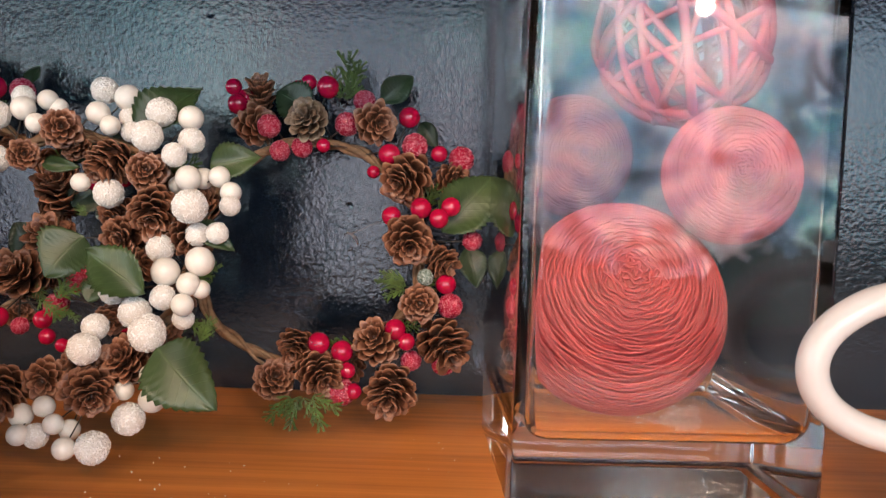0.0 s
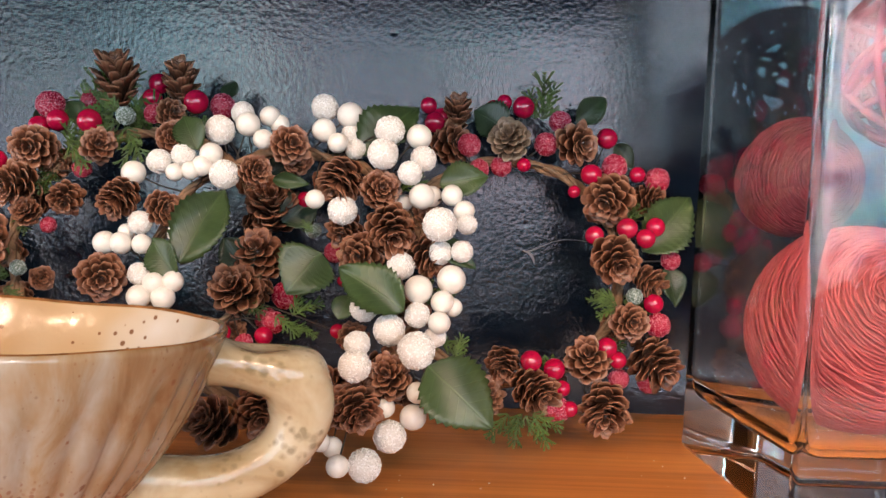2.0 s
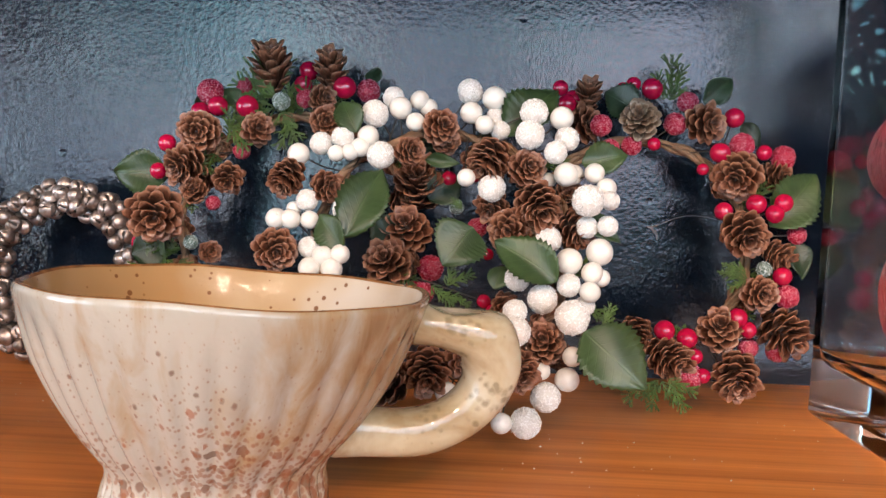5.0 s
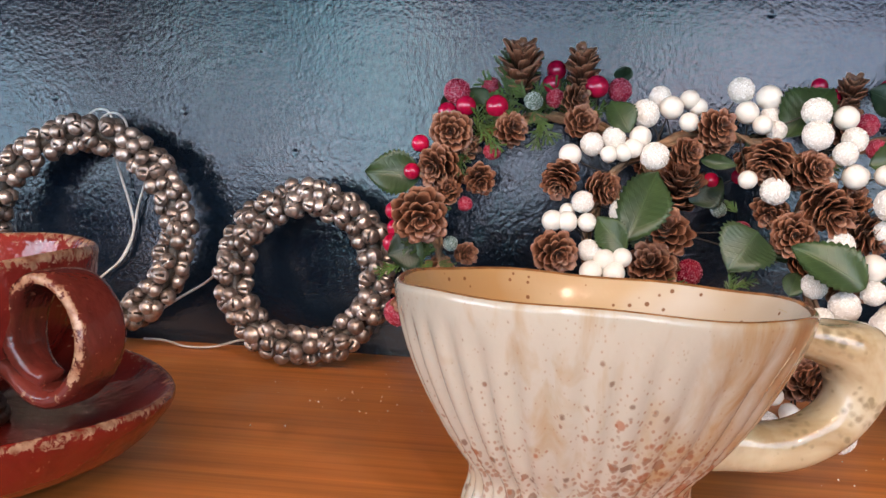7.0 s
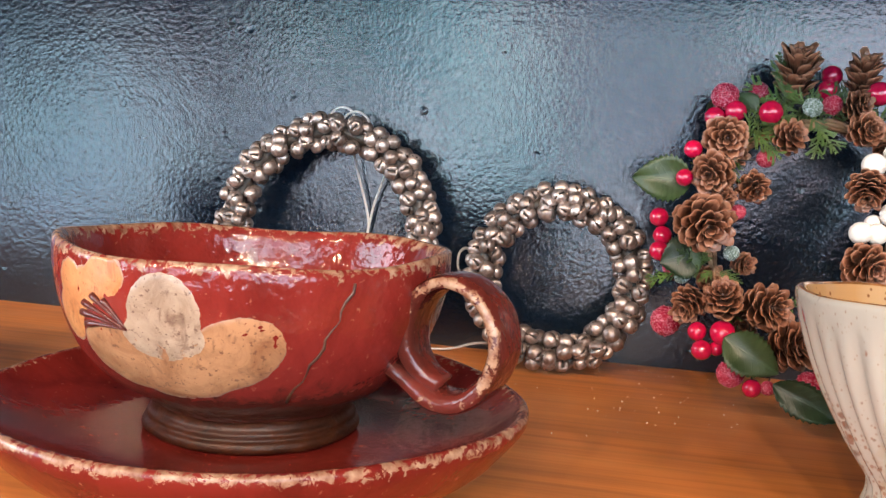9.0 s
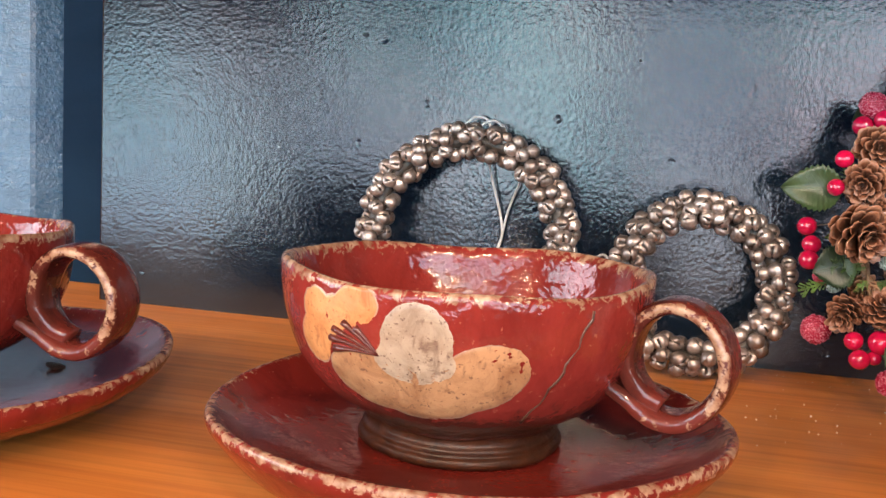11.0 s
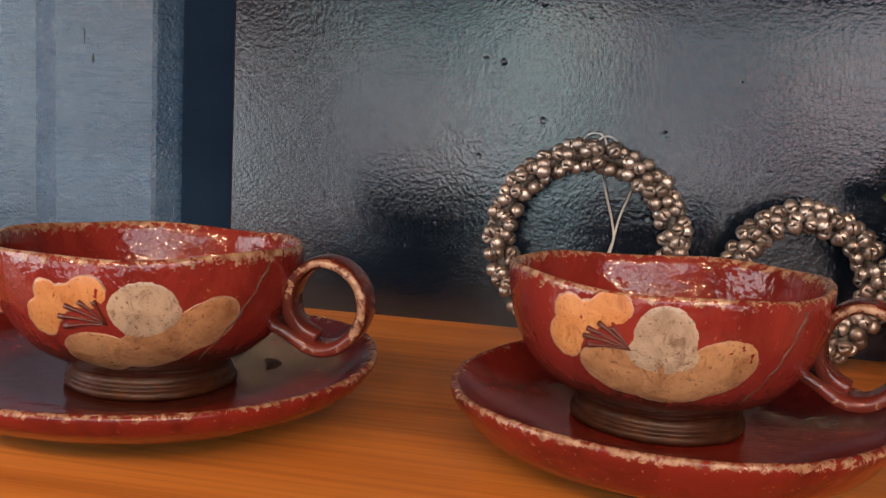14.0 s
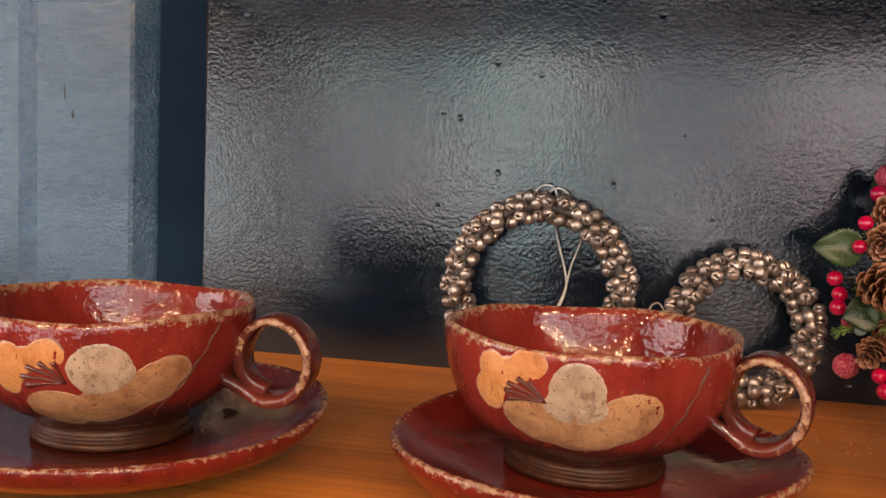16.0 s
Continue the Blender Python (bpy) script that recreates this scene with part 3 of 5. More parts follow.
def pierced(name, axis, at, thick, lo, hi, holes, z0, z1, label):
    """A wall along x (axis 0) or y (axis 1), from lo to hi, built round its window holes (lo, hi, bottom, top)."""
    bm = bmesh.new()

    def block(a, b, c, d):
        if b - a < 1e-4 or d - c < 1e-4:
            return
        l3, h3 = ((a, at, c), (b, at + thick, d)) if axis == 0 else ((at, a, c), (at + thick, b, d))
        for vv in bmesh.ops.create_cube(bm, size=1.0)["verts"]:
            vv.co = Vector([l3[i] + (vv.co[i] + 0.5) * (h3[i] - l3[i]) for i in range(3)])

    x = lo
    for a, b, c, d in holes:
        block(x, a, z0, z1)
        block(a, b, z0, c)
        block(a, b, d, z1)
        x = b
    block(x, hi, z0, z1)
    structure(name, from_bm(name, bm, PLASTER), label, None, "wall")


FRONT = [(-2.45, -1.54, -0.30, 0.45), (-1.40, -1.10, -0.36, 0.62), (-1.05, -0.46, -0.16, 0.80), (-0.41, -0.10, -0.28, 0.90), (-0.05, 2.2, -0.32, 1.10)]
pierced("wall_south", 0, -1.75, 0.06, -2.6, 2.4, FRONT, -1.15, 1.30, "dim plastered wall with a row of windows")
SIDE = [(-1.45, 0.12, -0.25, 0.95)]
pierced("wall_west", 1, -2.66, 0.06, -1.75, 0.70, SIDE, -1.15, 1.30, "dim plastered wall with one window")


def window_front(number, a, b, c, d, bars):
    w = thing("window_%d" % number, (0, 0, 0), "grey painted window with clear panes", "window")
    w["kind"] = "structure"
    s = 0.03
    for lo, hi in (((a, c), (b, c + s)), ((a, d - s), (b, d)), ((a, c + s), (a + s, d - s)), ((b - s, c + s), (b, d - s))):
        part("window_frame", from_bm("window_frame", box_bm((lo[0], -1.735, lo[1]), (hi[0], -1.70, hi[1])), FRAME), w)
    for k in range(1, bars):
        x = a + (b - a) * k / bars
        part("glazing_bar", from_bm("glazing_bar", box_bm((x - 0.012, -1.735, c + s), (x + 0.012, -1.705, d - s)), FRAME), w)


for k, (hole, bars) in enumerate(zip(FRONT, (1, 1, 1, 1, 1))):
    window_front(k + 1, *hole, bars)


def quad(name, pts, mat, label):
    structure(name, mesh_of(name, pts, [(0, 1, 2, 3)], mat, False), label, None, "backdrop")


quad("backdrop_garden", [(-2.6, -2.05, -0.6), (2.4, -2.05, -0.6), (2.4, -2.05, 1.3), (-2.6, -2.05, 1.3)], OUTSIDE, "pale daylight and blurred trees outside the windows")
quad("backdrop_side", [(-2.95, 0.2, -0.6), (-2.95, -1.75, -0.6), (-2.95, -1.75, 1.1), (-2.95, 0.2, 1.1)], OUTSIDE_GREEN, "pale daylight outside the side window")


# ---------------------------------------------------------------- red cups and saucers
CUP_OUT = [(0.0305, 0.0088), (0.0335, 0.0115), (0.0440, 0.0179), (0.0515, 0.0269), (0.0562, 0.0369), (0.0585, 0.0469), (0.0588, 0.0550)]


def smooth_profile(points, steps):
    return [(p.x, p.y) for p in spline([(r, z, 0) for r, z in points], steps)]


CUP_SMOOTH = smooth_profile(CUP_OUT, 4)


def cup_radius(z, a=None, seed=0):
    """Outer radius of the red cup's wall at a height, with its hand-thrown wobble at angle a."""
    r = CUP_SMOOTH[-1][0]
    for (r0, z0), (r1, z1) in zip(CUP_SMOOTH, CUP_SMOOTH[1:]):
        if z <= z1:
            r = r0 + (r1 - r0) * max(0.0, (z - z0) / max(1e-6, z1 - z0))
            break
    if a is not None:
        r += noise.noise((math.cos(a) * 1.7 + seed, math.sin(a) * 1.7, z * 40)) * 0.0011
    return r


def outline(ellipses, n):
    """The outer edge, seen from the middle, of overlapping ellipses (offset u, offset w, half width, half height, turn), in millimetres."""
    edge = []
    for j in range(n):
        d = Vector((math.cos(2 * math.pi * j / n), math.sin(2 * math.pi * j / n)))
        far = 0.5
        for u, w, wide, tall, turn in ellipses:
            c, s = math.cos(turn), math.sin(turn)
            p = Vector(((-u * c - w * s) / wide, (u * s - w * c) / tall))
            q = Vector(((d.x * c + d.y * s) / wide, (-d.x * s + d.y * c) / tall))
            aa, bb, cc = q.dot(q), p.dot(q), p.dot(p) - 1
            if bb * bb > aa * cc:
                far = max(far, (-bb + math.sqrt(bb * bb - aa * cc)) / aa)
        edge.append(far)
    return [(edge[j - 1] + 2 * edge[j] + edge[(j + 1) % n]) / 4 for j in range(n)]


def petal(name, parent, mat, angle, z, ellipses, cup_seed, lift, grow=0.0, label=""):
    """A flat dab of slip that follows the cup's wall."""
    seed = cup_seed + angle
    n, rings = 120, []
    edge = outline(ellipses, n)
    for k in range(0, 9):
        s = k / 7 if k < 8 else 1.03
        up = lift if k < 8 else -0.00005
        ring = []
        for j in range(n):
            a = 2 * math.pi * j / n
            e = edge[j] + grow + 0.35 * noise.noise((math.cos(a) * 6, math.sin(a) * 6, seed)) + 0.14 * noise.noise((math.cos(a) * 22, math.sin(a) * 22, seed))
            u, w = s * e * math.cos(a) / 1000, s * e * math.sin(a) / 1000
            zz = min(max(z / 1000 + w, 0.0115), 0.0560)
            th = radians(angle) + u / 0.056
            r = cup_radius(zz, th, cup_seed) + up + 0.00008 * noise.noise((u * 300, w * 300, seed))
            ring.append(Vector((r * math.cos(th), r * math.sin(th), zz)))
        rings.append(ring)
    v, f = loft(rings[1:], False)
    v.append(sum(rings[1], Vector()) / n)
    f += [(len(v) - 1, (j + 1) % n, j) for j in range(n)]
    return part(name, mesh_of(name, v, [q[::-1] for q in f], mat), parent, None, label)


def red_cup(at, handle_angle, reach, flowers, seed, label):
    cup = thing("teacup", at, label, "cup", "red cups on the shelf")
    outer = smooth_profile(CUP_OUT, 4) + [(0.0586, 0.0565), (0.0578, 0.0574), (0.0566, 0.0572), (0.0557, 0.0562)]
    inner = smooth_profile([(0.0550, 0.054), (0.0532, 0.045), (0.0496, 0.035), (0.0435, 0.025), (0.0340, 0.016), (0.020, 0.0115), (0.002, 0.0105)], 4)

    def wavy(p, a):
        k = max(0.0, p.z - 0.03) / 0.028
        return p + Vector((0, 0, k * (0.0009 * math.sin(2 * a + seed) + 0.0006 * math.sin(5 * a + 2 * seed))))

    v, f = loft(lathe(outer + inner, 96, 0.0011, seed, None, wavy))
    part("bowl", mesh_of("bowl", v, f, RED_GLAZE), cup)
    foot = [(0.026, 0.0002), (0.0308, 0.0), (0.0326, 0.0012), (0.0325, 0.0030), (0.0313, 0.0040), (0.0314, 0.0056), (0.0303, 0.0068), (0.0302, 0.0086), (0.0309, 0.0100), (0.0326, 0.0114), (0.024, 0.012)]
    v, f = loft(lathe(smooth_profile(foot, 3), 64, 0.0010, seed + 3))
    part("foot", mesh_of("foot", v, f, FOOT), cup, None, "unglazed brown clay foot ring")
    # A strap rolled into a loop, its tail pressed against the bowl.
    loop = [(0.050, 0.0265), (0.0575, 0.0230), (0.0665, 0.0182), (0.0755, 0.0190), (0.0830, 0.0255), (0.0862, 0.0345), (0.0838, 0.0440), (0.0765, 0.0505), (0.0680, 0.0515), (0.0610, 0.0470), (0.0572, 0.0395), (0.0575, 0.0310), (0.0620, 0.0250), (0.0680, 0.0222)]
    path = spline([(x, 0, z) for x, z in loop], 6)

    def strap(s):
        w = 0.0078 - 0.0022 * math.cos(2 * math.pi * s) * 0.5
        return (w * (1 - 0.35 * max(0, s - 0.85) / 0.15), 0.0026 + 0.0004 * math.sin(9 * s))

    v, f = loft(sweep(path, strap, (0, 1, 0), 18, 3.2))
    part("handle", mesh_of("handle", v, f, RED_HANDLE), cup, pose(0, 0, 0.0014, 0, 0, handle_angle) @ Matrix.Diagonal((reach, 1, 1, 1)), "looped strap handle, glaze worn on its edges")
    for k, (mat, angle, z, ellipses) in enumerate(flowers):
        if mat is not GREY_SLIP:
            petal("petal_edge", cup, EDGE_SLIP, angle, z, ellipses, seed, 0.00004, 0.45)
        petal("petal", cup, mat, angle, z, ellipses, seed, 0.00007 + 0.00003 * k)
    # Dark stamens fanned out between the orange flower and the pale one.
    (a0, z0), fan = STAMENS[seed % 2]
    for a1, z1 in fan:
        pts = []
        for i in range(8):
            aa, zz = radians(a0 + (a1 - a0) * i / 7), (z0 + (z1 - z0) * i / 7 + 0.5 * math.sin(i * 0.45)) / 1000
            r = cup_radius(zz, aa, seed) + 0.0002
            pts.append(Vector((r * math.cos(aa), r * math.sin(aa), zz)))
        part("stamen", tube("stamen", pts, lambda s: 0.00025 + 0.0005 * s + 0.0005 * math.exp(-((s - 0.93) / 0.10) ** 2), DARK_SLIP, 8), cup)
    # A brown gouge that runs slanting down the wall beside the handle.
    a0, z0, a1, z1 = SCAR[seed % 2]
    pts = []
    for i in range(15):
        aa, zz = radians(a0 + (a1 - a0) * i / 14 + 0.7 * math.sin(i * 1.9)), z0 + (z1 - z0) * i / 14
        r = cup_radius(zz, aa, seed) + 0.00005
        pts.append(Vector((r * math.cos(aa), r * math.sin(aa), zz)))
    part("gouge", tube("gouge", pts, lambda s: 0.00012 + 0.00034 * abs(math.sin(7 * s + 1)), GOUGE, 6), cup, None, "brown gouge in the glaze")
    return cup


SCAR = ((-18.0, 0.054, -40.0, 0.018), (-44.5, 0.053, -58.0, 0.019))
STAMENS = (
    ((-76.0, 34.0), ((-90.0, 40.2), (-93.0, 36.2), (-85.0, 42.0), (-80.0, 42.5), (-92.0, 32.4))),
    ((-103.0, 38.0), ((-117.5, 43.4), (-119.0, 40.6), (-113.6, 45.8), (-109.5, 45.0), (-118.0, 37.6))),
)
CUP_EAST = [
    (ORANGE_SLIP, -119.0, 47.0, [(-7.3, -8.0, 6.6, 6.9, 0.0), (-5.6, 1.5, 5.8, 5.2, 0.3), (9.0, 4.0, 6.6, 5.8, 0.2), (1.5, 0.5, 8.0, 5.0, 0.3), (-3.5, -2.5, 6.0, 6.0, 0.0)]),
    (TAN_SLIP, -91.0, 28.0, [(-14.4, 2.2, 15.0, 8.6, -0.10), (16.4, 5.8, 13.2, 9.4, 0.38), (0.0, -0.8, 18.0, 7.0, 0.0)]),
    (GREY_SLIP, -92.2, 42.0, [(0.0, 0.3, 9.6, 11.4, 0.0), (-0.5, -4.5, 11.2, 6.2, 0.0)]),
]
CUP_WEST = [
    (ORANGE_SLIP, -91.0, 42.0, [(-9.4, -7.0, 6.6, 6.6, 0.0), (8.4, 3.2, 6.4, 5.6, 0.0), (-6.0, 2.2, 5.0, 4.4, 0.0), (0.0, 0.5, 8.5, 4.6, 0.3), (-5.0, -3.0, 6.0, 5.6, 0.6)]),
    (TAN_SLIP, -68.0, 24.5, [(-13.2, -2.4, 14.2, 8.4, 0.0), (25.4, 8.6, 11.8, 9.4, 0.55), (10.0, 1.6, 18.0, 8.8, 0.30)]),
    (GREY_SLIP, -64.0, 39.2, [(0.0, 0.4, 11.2, 9.6, 0.0), (2.0, -3.0, 10.5, 6.0, 0.3)]),
]
red_cup((-0.4233, 0.229, 0.0151), -16.5, 0.965, CUP_EAST, 1, "iron-red glazed teacup with a pale flower, on its saucer")
red_cup((-0.6218, 0.208, 0.0151), 2, 1.01, CUP_WEST, 2, "iron-red glazed teacup with a wide pale flower, by the post")


def saucer(at, radius, rim, seed, mat, label):
    s = thing("saucer", at, label, "saucer", "saucers under the red cups")
    k = radius / 0.084
    prof = [(0.003, 0.0024), (0.034, 0.0024), (0.040, 0.0026), (0.045, 0.0036), (0.060, 0.0068), (0.073, 0.0122), (0.0808, rim - 0.0080), (0.0836, rim - 0.0040), (0.0842, rim - 0.0014), (0.0834, rim), (0.0816, rim - 0.0001), (0.0790, rim - 0.0020), (0.0720, rim - 0.0066), (0.057, 0.0168), (0.042, 0.0150), (0.003, 0.0149)]
    prof = smooth_profile(prof, 3)

    def warp(p, a):
        q = Vector((p.x * k, p.y * k, p.z))
        return q + Vector((0, 0, (p.length / 0.084) ** 4 * (0.0011 * math.sin(2 * a + seed) + 0.0007 * math.sin(3 * a - seed))))

    v, f = loft(lathe(prof, 120, 0.0012, seed, None, warp))
    me = mesh_of("dish", v, f, mat)
    part("dish", me, s)
    ring = smooth_profile([(0.0345 * k, 0.0008), (0.0362 * k, 0.0), (0.0440 * k, 0.0), (0.0452 * k, 0.0016), (0.0462 * k, 0.0042), (0.0440 * k, 0.0046)], 3)
    v, f = loft(lathe(ring, 72, 0.0004, seed), False)
    part("foot_ring", mesh_of("foot_ring", v, f, FOOT), s, None, "dark unglazed foot ring")
    return s


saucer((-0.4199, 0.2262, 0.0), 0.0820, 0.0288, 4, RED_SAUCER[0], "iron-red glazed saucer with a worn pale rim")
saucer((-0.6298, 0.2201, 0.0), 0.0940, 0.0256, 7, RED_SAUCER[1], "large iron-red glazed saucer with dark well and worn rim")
rnd = random.Random(5)
bm = bmesh.new()
bmesh.ops.create_icosphere(bm, subdivisions=2, radius=1.0)
for q in bm.verts:
    q.co *= 1 + 0.35 * noise.noise(q.co * 2)
flake = tagged(new("bark_flake", from_bm("bark_flake", bm, FOOT)), "small brown flake of bark lying on the saucer", "flake")
flake.matrix_basis = Matrix.LocRotScale((-0.5860, 0.2470, 0.0162), Euler((0.2, 0.25, 0.3)), (0.0040, 0.0022, 0.0011))


# ---------------------------------------------------------------- fluted cream cup
def cream_cup(at):
    cup = thing("fluted_cup", at, "cream fluted stoneware cup with brown speckles and rim", "cup")
    outer = [(0.0296, 0.0), (0.0318, 0.0012), (0.0326, 0.0050), (0.0316, 0.0110), (0.0303, 0.0165), (0.0312, 0.0210), (0.0352, 0.0262), (0.0392, 0.0315), (0.0458, 0.0420), (0.0517, 0.0540), (0.0554, 0.0630), (0.0570, 0.0685), (0.0570, 0.0704), (0.0560, 0.0713), (0.0548, 0.0706)]
    inner = [(0.0538, 0.0680), (0.0508, 0.0600), (0.0450, 0.0480), (0.0380, 0.0370), (0.0295, 0.0275), (0.0180, 0.0215), (0.002, 0.0200)]

    def flute(a, z):
        k = max(0.0, min(1.0, (0.067 - z) / 0.014)) * max(0.3, min(1.0, (z - 0.002) / 0.012))
        wob = 0.45 * math.sin(3 * a) + 0.3 * math.sin(5 * a + 1)
        ridge = abs(math.sin(19 * a + wob + 6 * (z - 0.04)))
        return 0.0019 * k * (ridge ** 0.8 - 0.6) * (1.0 + 0.35 * math.sin(2 * a + 0.5))

    def warp(p, a):
        k = max(0.0, p.z - 0.02) / 0.05
        tilt = k * (-0.0012 * math.cos(a) - 0.0022 * math.sin(a) + 0.0005 * math.sin(3 * a + 0.6) + 0.0003 * math.sin(7 * a))
        return p + Vector((-0.0009 + 0.054 * (p.z - 0.016), 0, tilt))

    v, f = loft(lathe(smooth_profile(outer, 4), 240, 0.0008, 11, flute, warp), False)
    n = 240
    f.append(tuple(range(n - 1, -1, -1)))
    slots = [1 if k >= 50 * n and len(q) == 4 else 0 for k, q in zip(range(len(f)), f)]
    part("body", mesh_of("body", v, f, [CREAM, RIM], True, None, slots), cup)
    v, f = loft(lathe(smooth_profile([outer[-1]] + inner, 4), 240, 0.0008, 11, None, warp), False)
    f.append(tuple(len(v) - n + j for j in range(n)))
    part("inside", mesh_of("inside", v, f, HONEY), cup, None, "honey-coloured glaze with dark freckles inside")
    # A heavy pulled handle: out level from the rim to a dished thumb rest, round, and back low into the wall.
    spots = [(0.0545, 0.0604), (0.0590, 0.0600), (0.0660, 0.0592), (0.0740, 0.0568), (0.0788, 0.0505), (0.0786, 0.0430), (0.0742, 0.0358), (0.0668, 0.0302), (0.0575, 0.0274), (0.0450, 0.0272), (0.0320, 0.0275)]
    path = spline([(x, 0, z) for x, z in spots], 8)

    def width(s):
        thick = 0.0063 + 0.0022 * math.exp(-((s - 0.42) / 0.13) ** 2) + 0.0010 * s
        return (0.0078 + 0.0034 * math.exp(-((s - 0.30) / 0.12) ** 2) + 0.0018 * math.exp(-(s / 0.10) ** 2), thick)

    rings = sweep(path, width, (0, 1, 0), 32, 2.5)
    for i, ring in enumerate(rings):
        s = i / (len(rings) - 1)
        for j, q in enumerate(ring):
            out = (q - path[i]) / 0.0085
            top = max(0.0, out.x * 0.35 + out.z * 0.95)
            dish = 0.0030 * math.exp(-((s - 0.20) / 0.09) ** 2) * top * max(0.0, 1 - (out.y / 0.9) ** 2)
            ear = 0.0042 * math.exp(-((s - 0.345) / 0.055) ** 2) * top ** 2
            ring[j] = q + Vector((0.45, 0, 0.9)).normalized() * (ear - dish) + Vector((1, 1, 1)) * 0.0005 * noise.noise(q * 80)
    v, f = loft(rings)
    part("handle", mesh_of("handle", v, f, CREAM_HANDLE), cup, pose(0, 0, 0, 0, 0, 10.7), "thick glossy handle with a thumb rest")
    return cup


cream_cup((-0.2105, 0.2265, 0.0))


# ---------------------------------------------------------------- white mug
mug = thing("mug", (0.192, 0.258, 0.0), "plain white glazed mug with a round handle", "mug")
prof = smooth_profile([(0.003, 0.001), (0.034, 0.0), (0.0385, 0.002), (0.0400, 0.010), (0.0405, 0.050), (0.0405, 0.090), (0.0395, 0.0925), (0.0380, 0.0915), (0.0372, 0.085), (0.0370, 0.012), (0.030, 0.006), (0.003, 0.0058)], 4)
v, f = loft(lathe(prof, 72, 0.0003, 21))
part("body", mesh_of("body", v, f, WHITE_GLAZE), mug)
path = spline([(-0.037, 0, 0.0800), (-0.052, 0, 0.0810), (-0.0665, 0, 0.0780), (-0.0785, 0, 0.0695), (-0.0828, 0, 0.0590), (-0.0790, 0, 0.0485), (-0.0680, 0, 0.0410), (-0.052, 0, 0.0375), (-0.037, 0, 0.0385)], 8)
v, f = loft(sweep(path, lambda s: (0.0056, 0.0046), (0, 1, 0), 20))
part("handle", mesh_of("handle", v, f, WHITE_GLAZE), mug)


# ---------------------------------------------------------------- glass vase and its balls
def rounded_square(half, r, z, seg=5, bow=0.0):
    out = []
    for cx, cy, a0 in ((half - r, half - r, 0), (-half + r, half - r, 90), (-half + r, -half + r, 180), (half - r, -half + r, 270)):
        for k in range(seg + 1):
            a = radians(a0 + 90 * k / seg)
            out.append(Vector((cx + r * math.cos(a), cy + r * math.sin(a), z)))
    return out


VASE = Vector((0.0741, 0.3376, 0.0))
vase = thing("glass_vase", VASE, "tall square clear glass vase holding red balls", "vase")
vase.rotation_euler = (0, 0, radians(2.8))
H = 0.052
out_prof = [(0.012, 0.0006), (H - 0.006, 0.0)] + [(H - 0.0025 + 0.0025 * math.sin(i * math.pi / 12), 0.0025 - 0.0025 * math.cos(i * math.pi / 12)) for i in range(7)] + [(H, 0.290), (H - 0.0012, 0.2925), (H - 0.003, 0.2930)]
in_prof = [(H - 0.0034, 0.2915), (H - 0.0038, 0.288)] + smooth_profile([(H - 0.0038, 0.048), (H - 0.0040, 0.036), (H - 0.0050, 0.0295), (H - 0.0085, 0.0256), (H - 0.0140, 0.0242), (H - 0.024, 0.0236), (0.010, 0.0236)], 4)
n_out = len(out_prof)
rings = [rounded_square(h, min(h * 0.5, 0.0026 if i < n_out else 0.0042), z, 8) for i, (h, z) in enumerate(out_prof + in_prof)]
v, f = loft(rings)
glass = part("glass", mesh_of("glass", v, f, GLASS, False), vase)
glass.visible_shadow = False
for p in glass.data.polygons:
    p.use_smooth = True
glass.data.set_sharp_from_angle(angle=radians(35))


def on_ball(axis_m, lat, lon, r):
    return axis_m @ Vector((r * math.cos(lat) * math.cos(lon), r * math.cos(lat) * math.sin(lon), r * math.sin(lat)))


def wound_ball(name, at, r, tilt, turns, thread, mat, seed, label):
    """A ball of twine: a core and two windings that spiral round a tilted axis, each turn a little off the last."""
    ob = thing(name, at, label, "ball", "red balls in the vase")
    rnd = random.Random(seed)
    bm = bmesh.new()
    bmesh.ops.create_uvsphere(bm, u_segments=32, v_segments=20, radius=r * 0.965)
    part("core", from_bm("core", bm, mat, True), ob)
    for layer in range(2):
        rot = Euler((tilt[0] + 0.09 * layer, tilt[1] - 0.08 * layer, 0.0)).to_matrix()
        pts, per = [], 44
        n = turns * per
        for i in range(n + 1):
            s = i / n
            lat = math.pi / 2 - math.pi * (0.012 + 0.976 * s)
            lon = 2 * math.pi * i / per
            wob = 0.062 * noise.noise((math.cos(lon) * 2.0 + seed, math.sin(lon) * 2.0, lat * 9 + layer * 7)) + 0.034 * noise.noise((lon * 0.9, seed + layer, lat * 20))
            rr = r * (0.985 + 0.014 * noise.noise((lon * 0.7, lat * 30, seed + layer * 3.0)))
            pts.append(on_ball(rot, max(-1.56, min(1.56, lat + wob)), lon, rr))
        cu = bpy.data.curves.new("winding", "CURVE")
        cu.dimensions, cu.bevel_depth, cu.bevel_resolution, cu.resolution_u = "3D", thread, 1, 1
        sp = cu.splines.new("POLY")
        sp.points.add(len(pts) - 1)
        sp.points.foreach_set("co", [c for p in pts for c in (*p, 1.0)])
        cu.materials.append(mat)
        part("winding", cu, ob)
    return ob


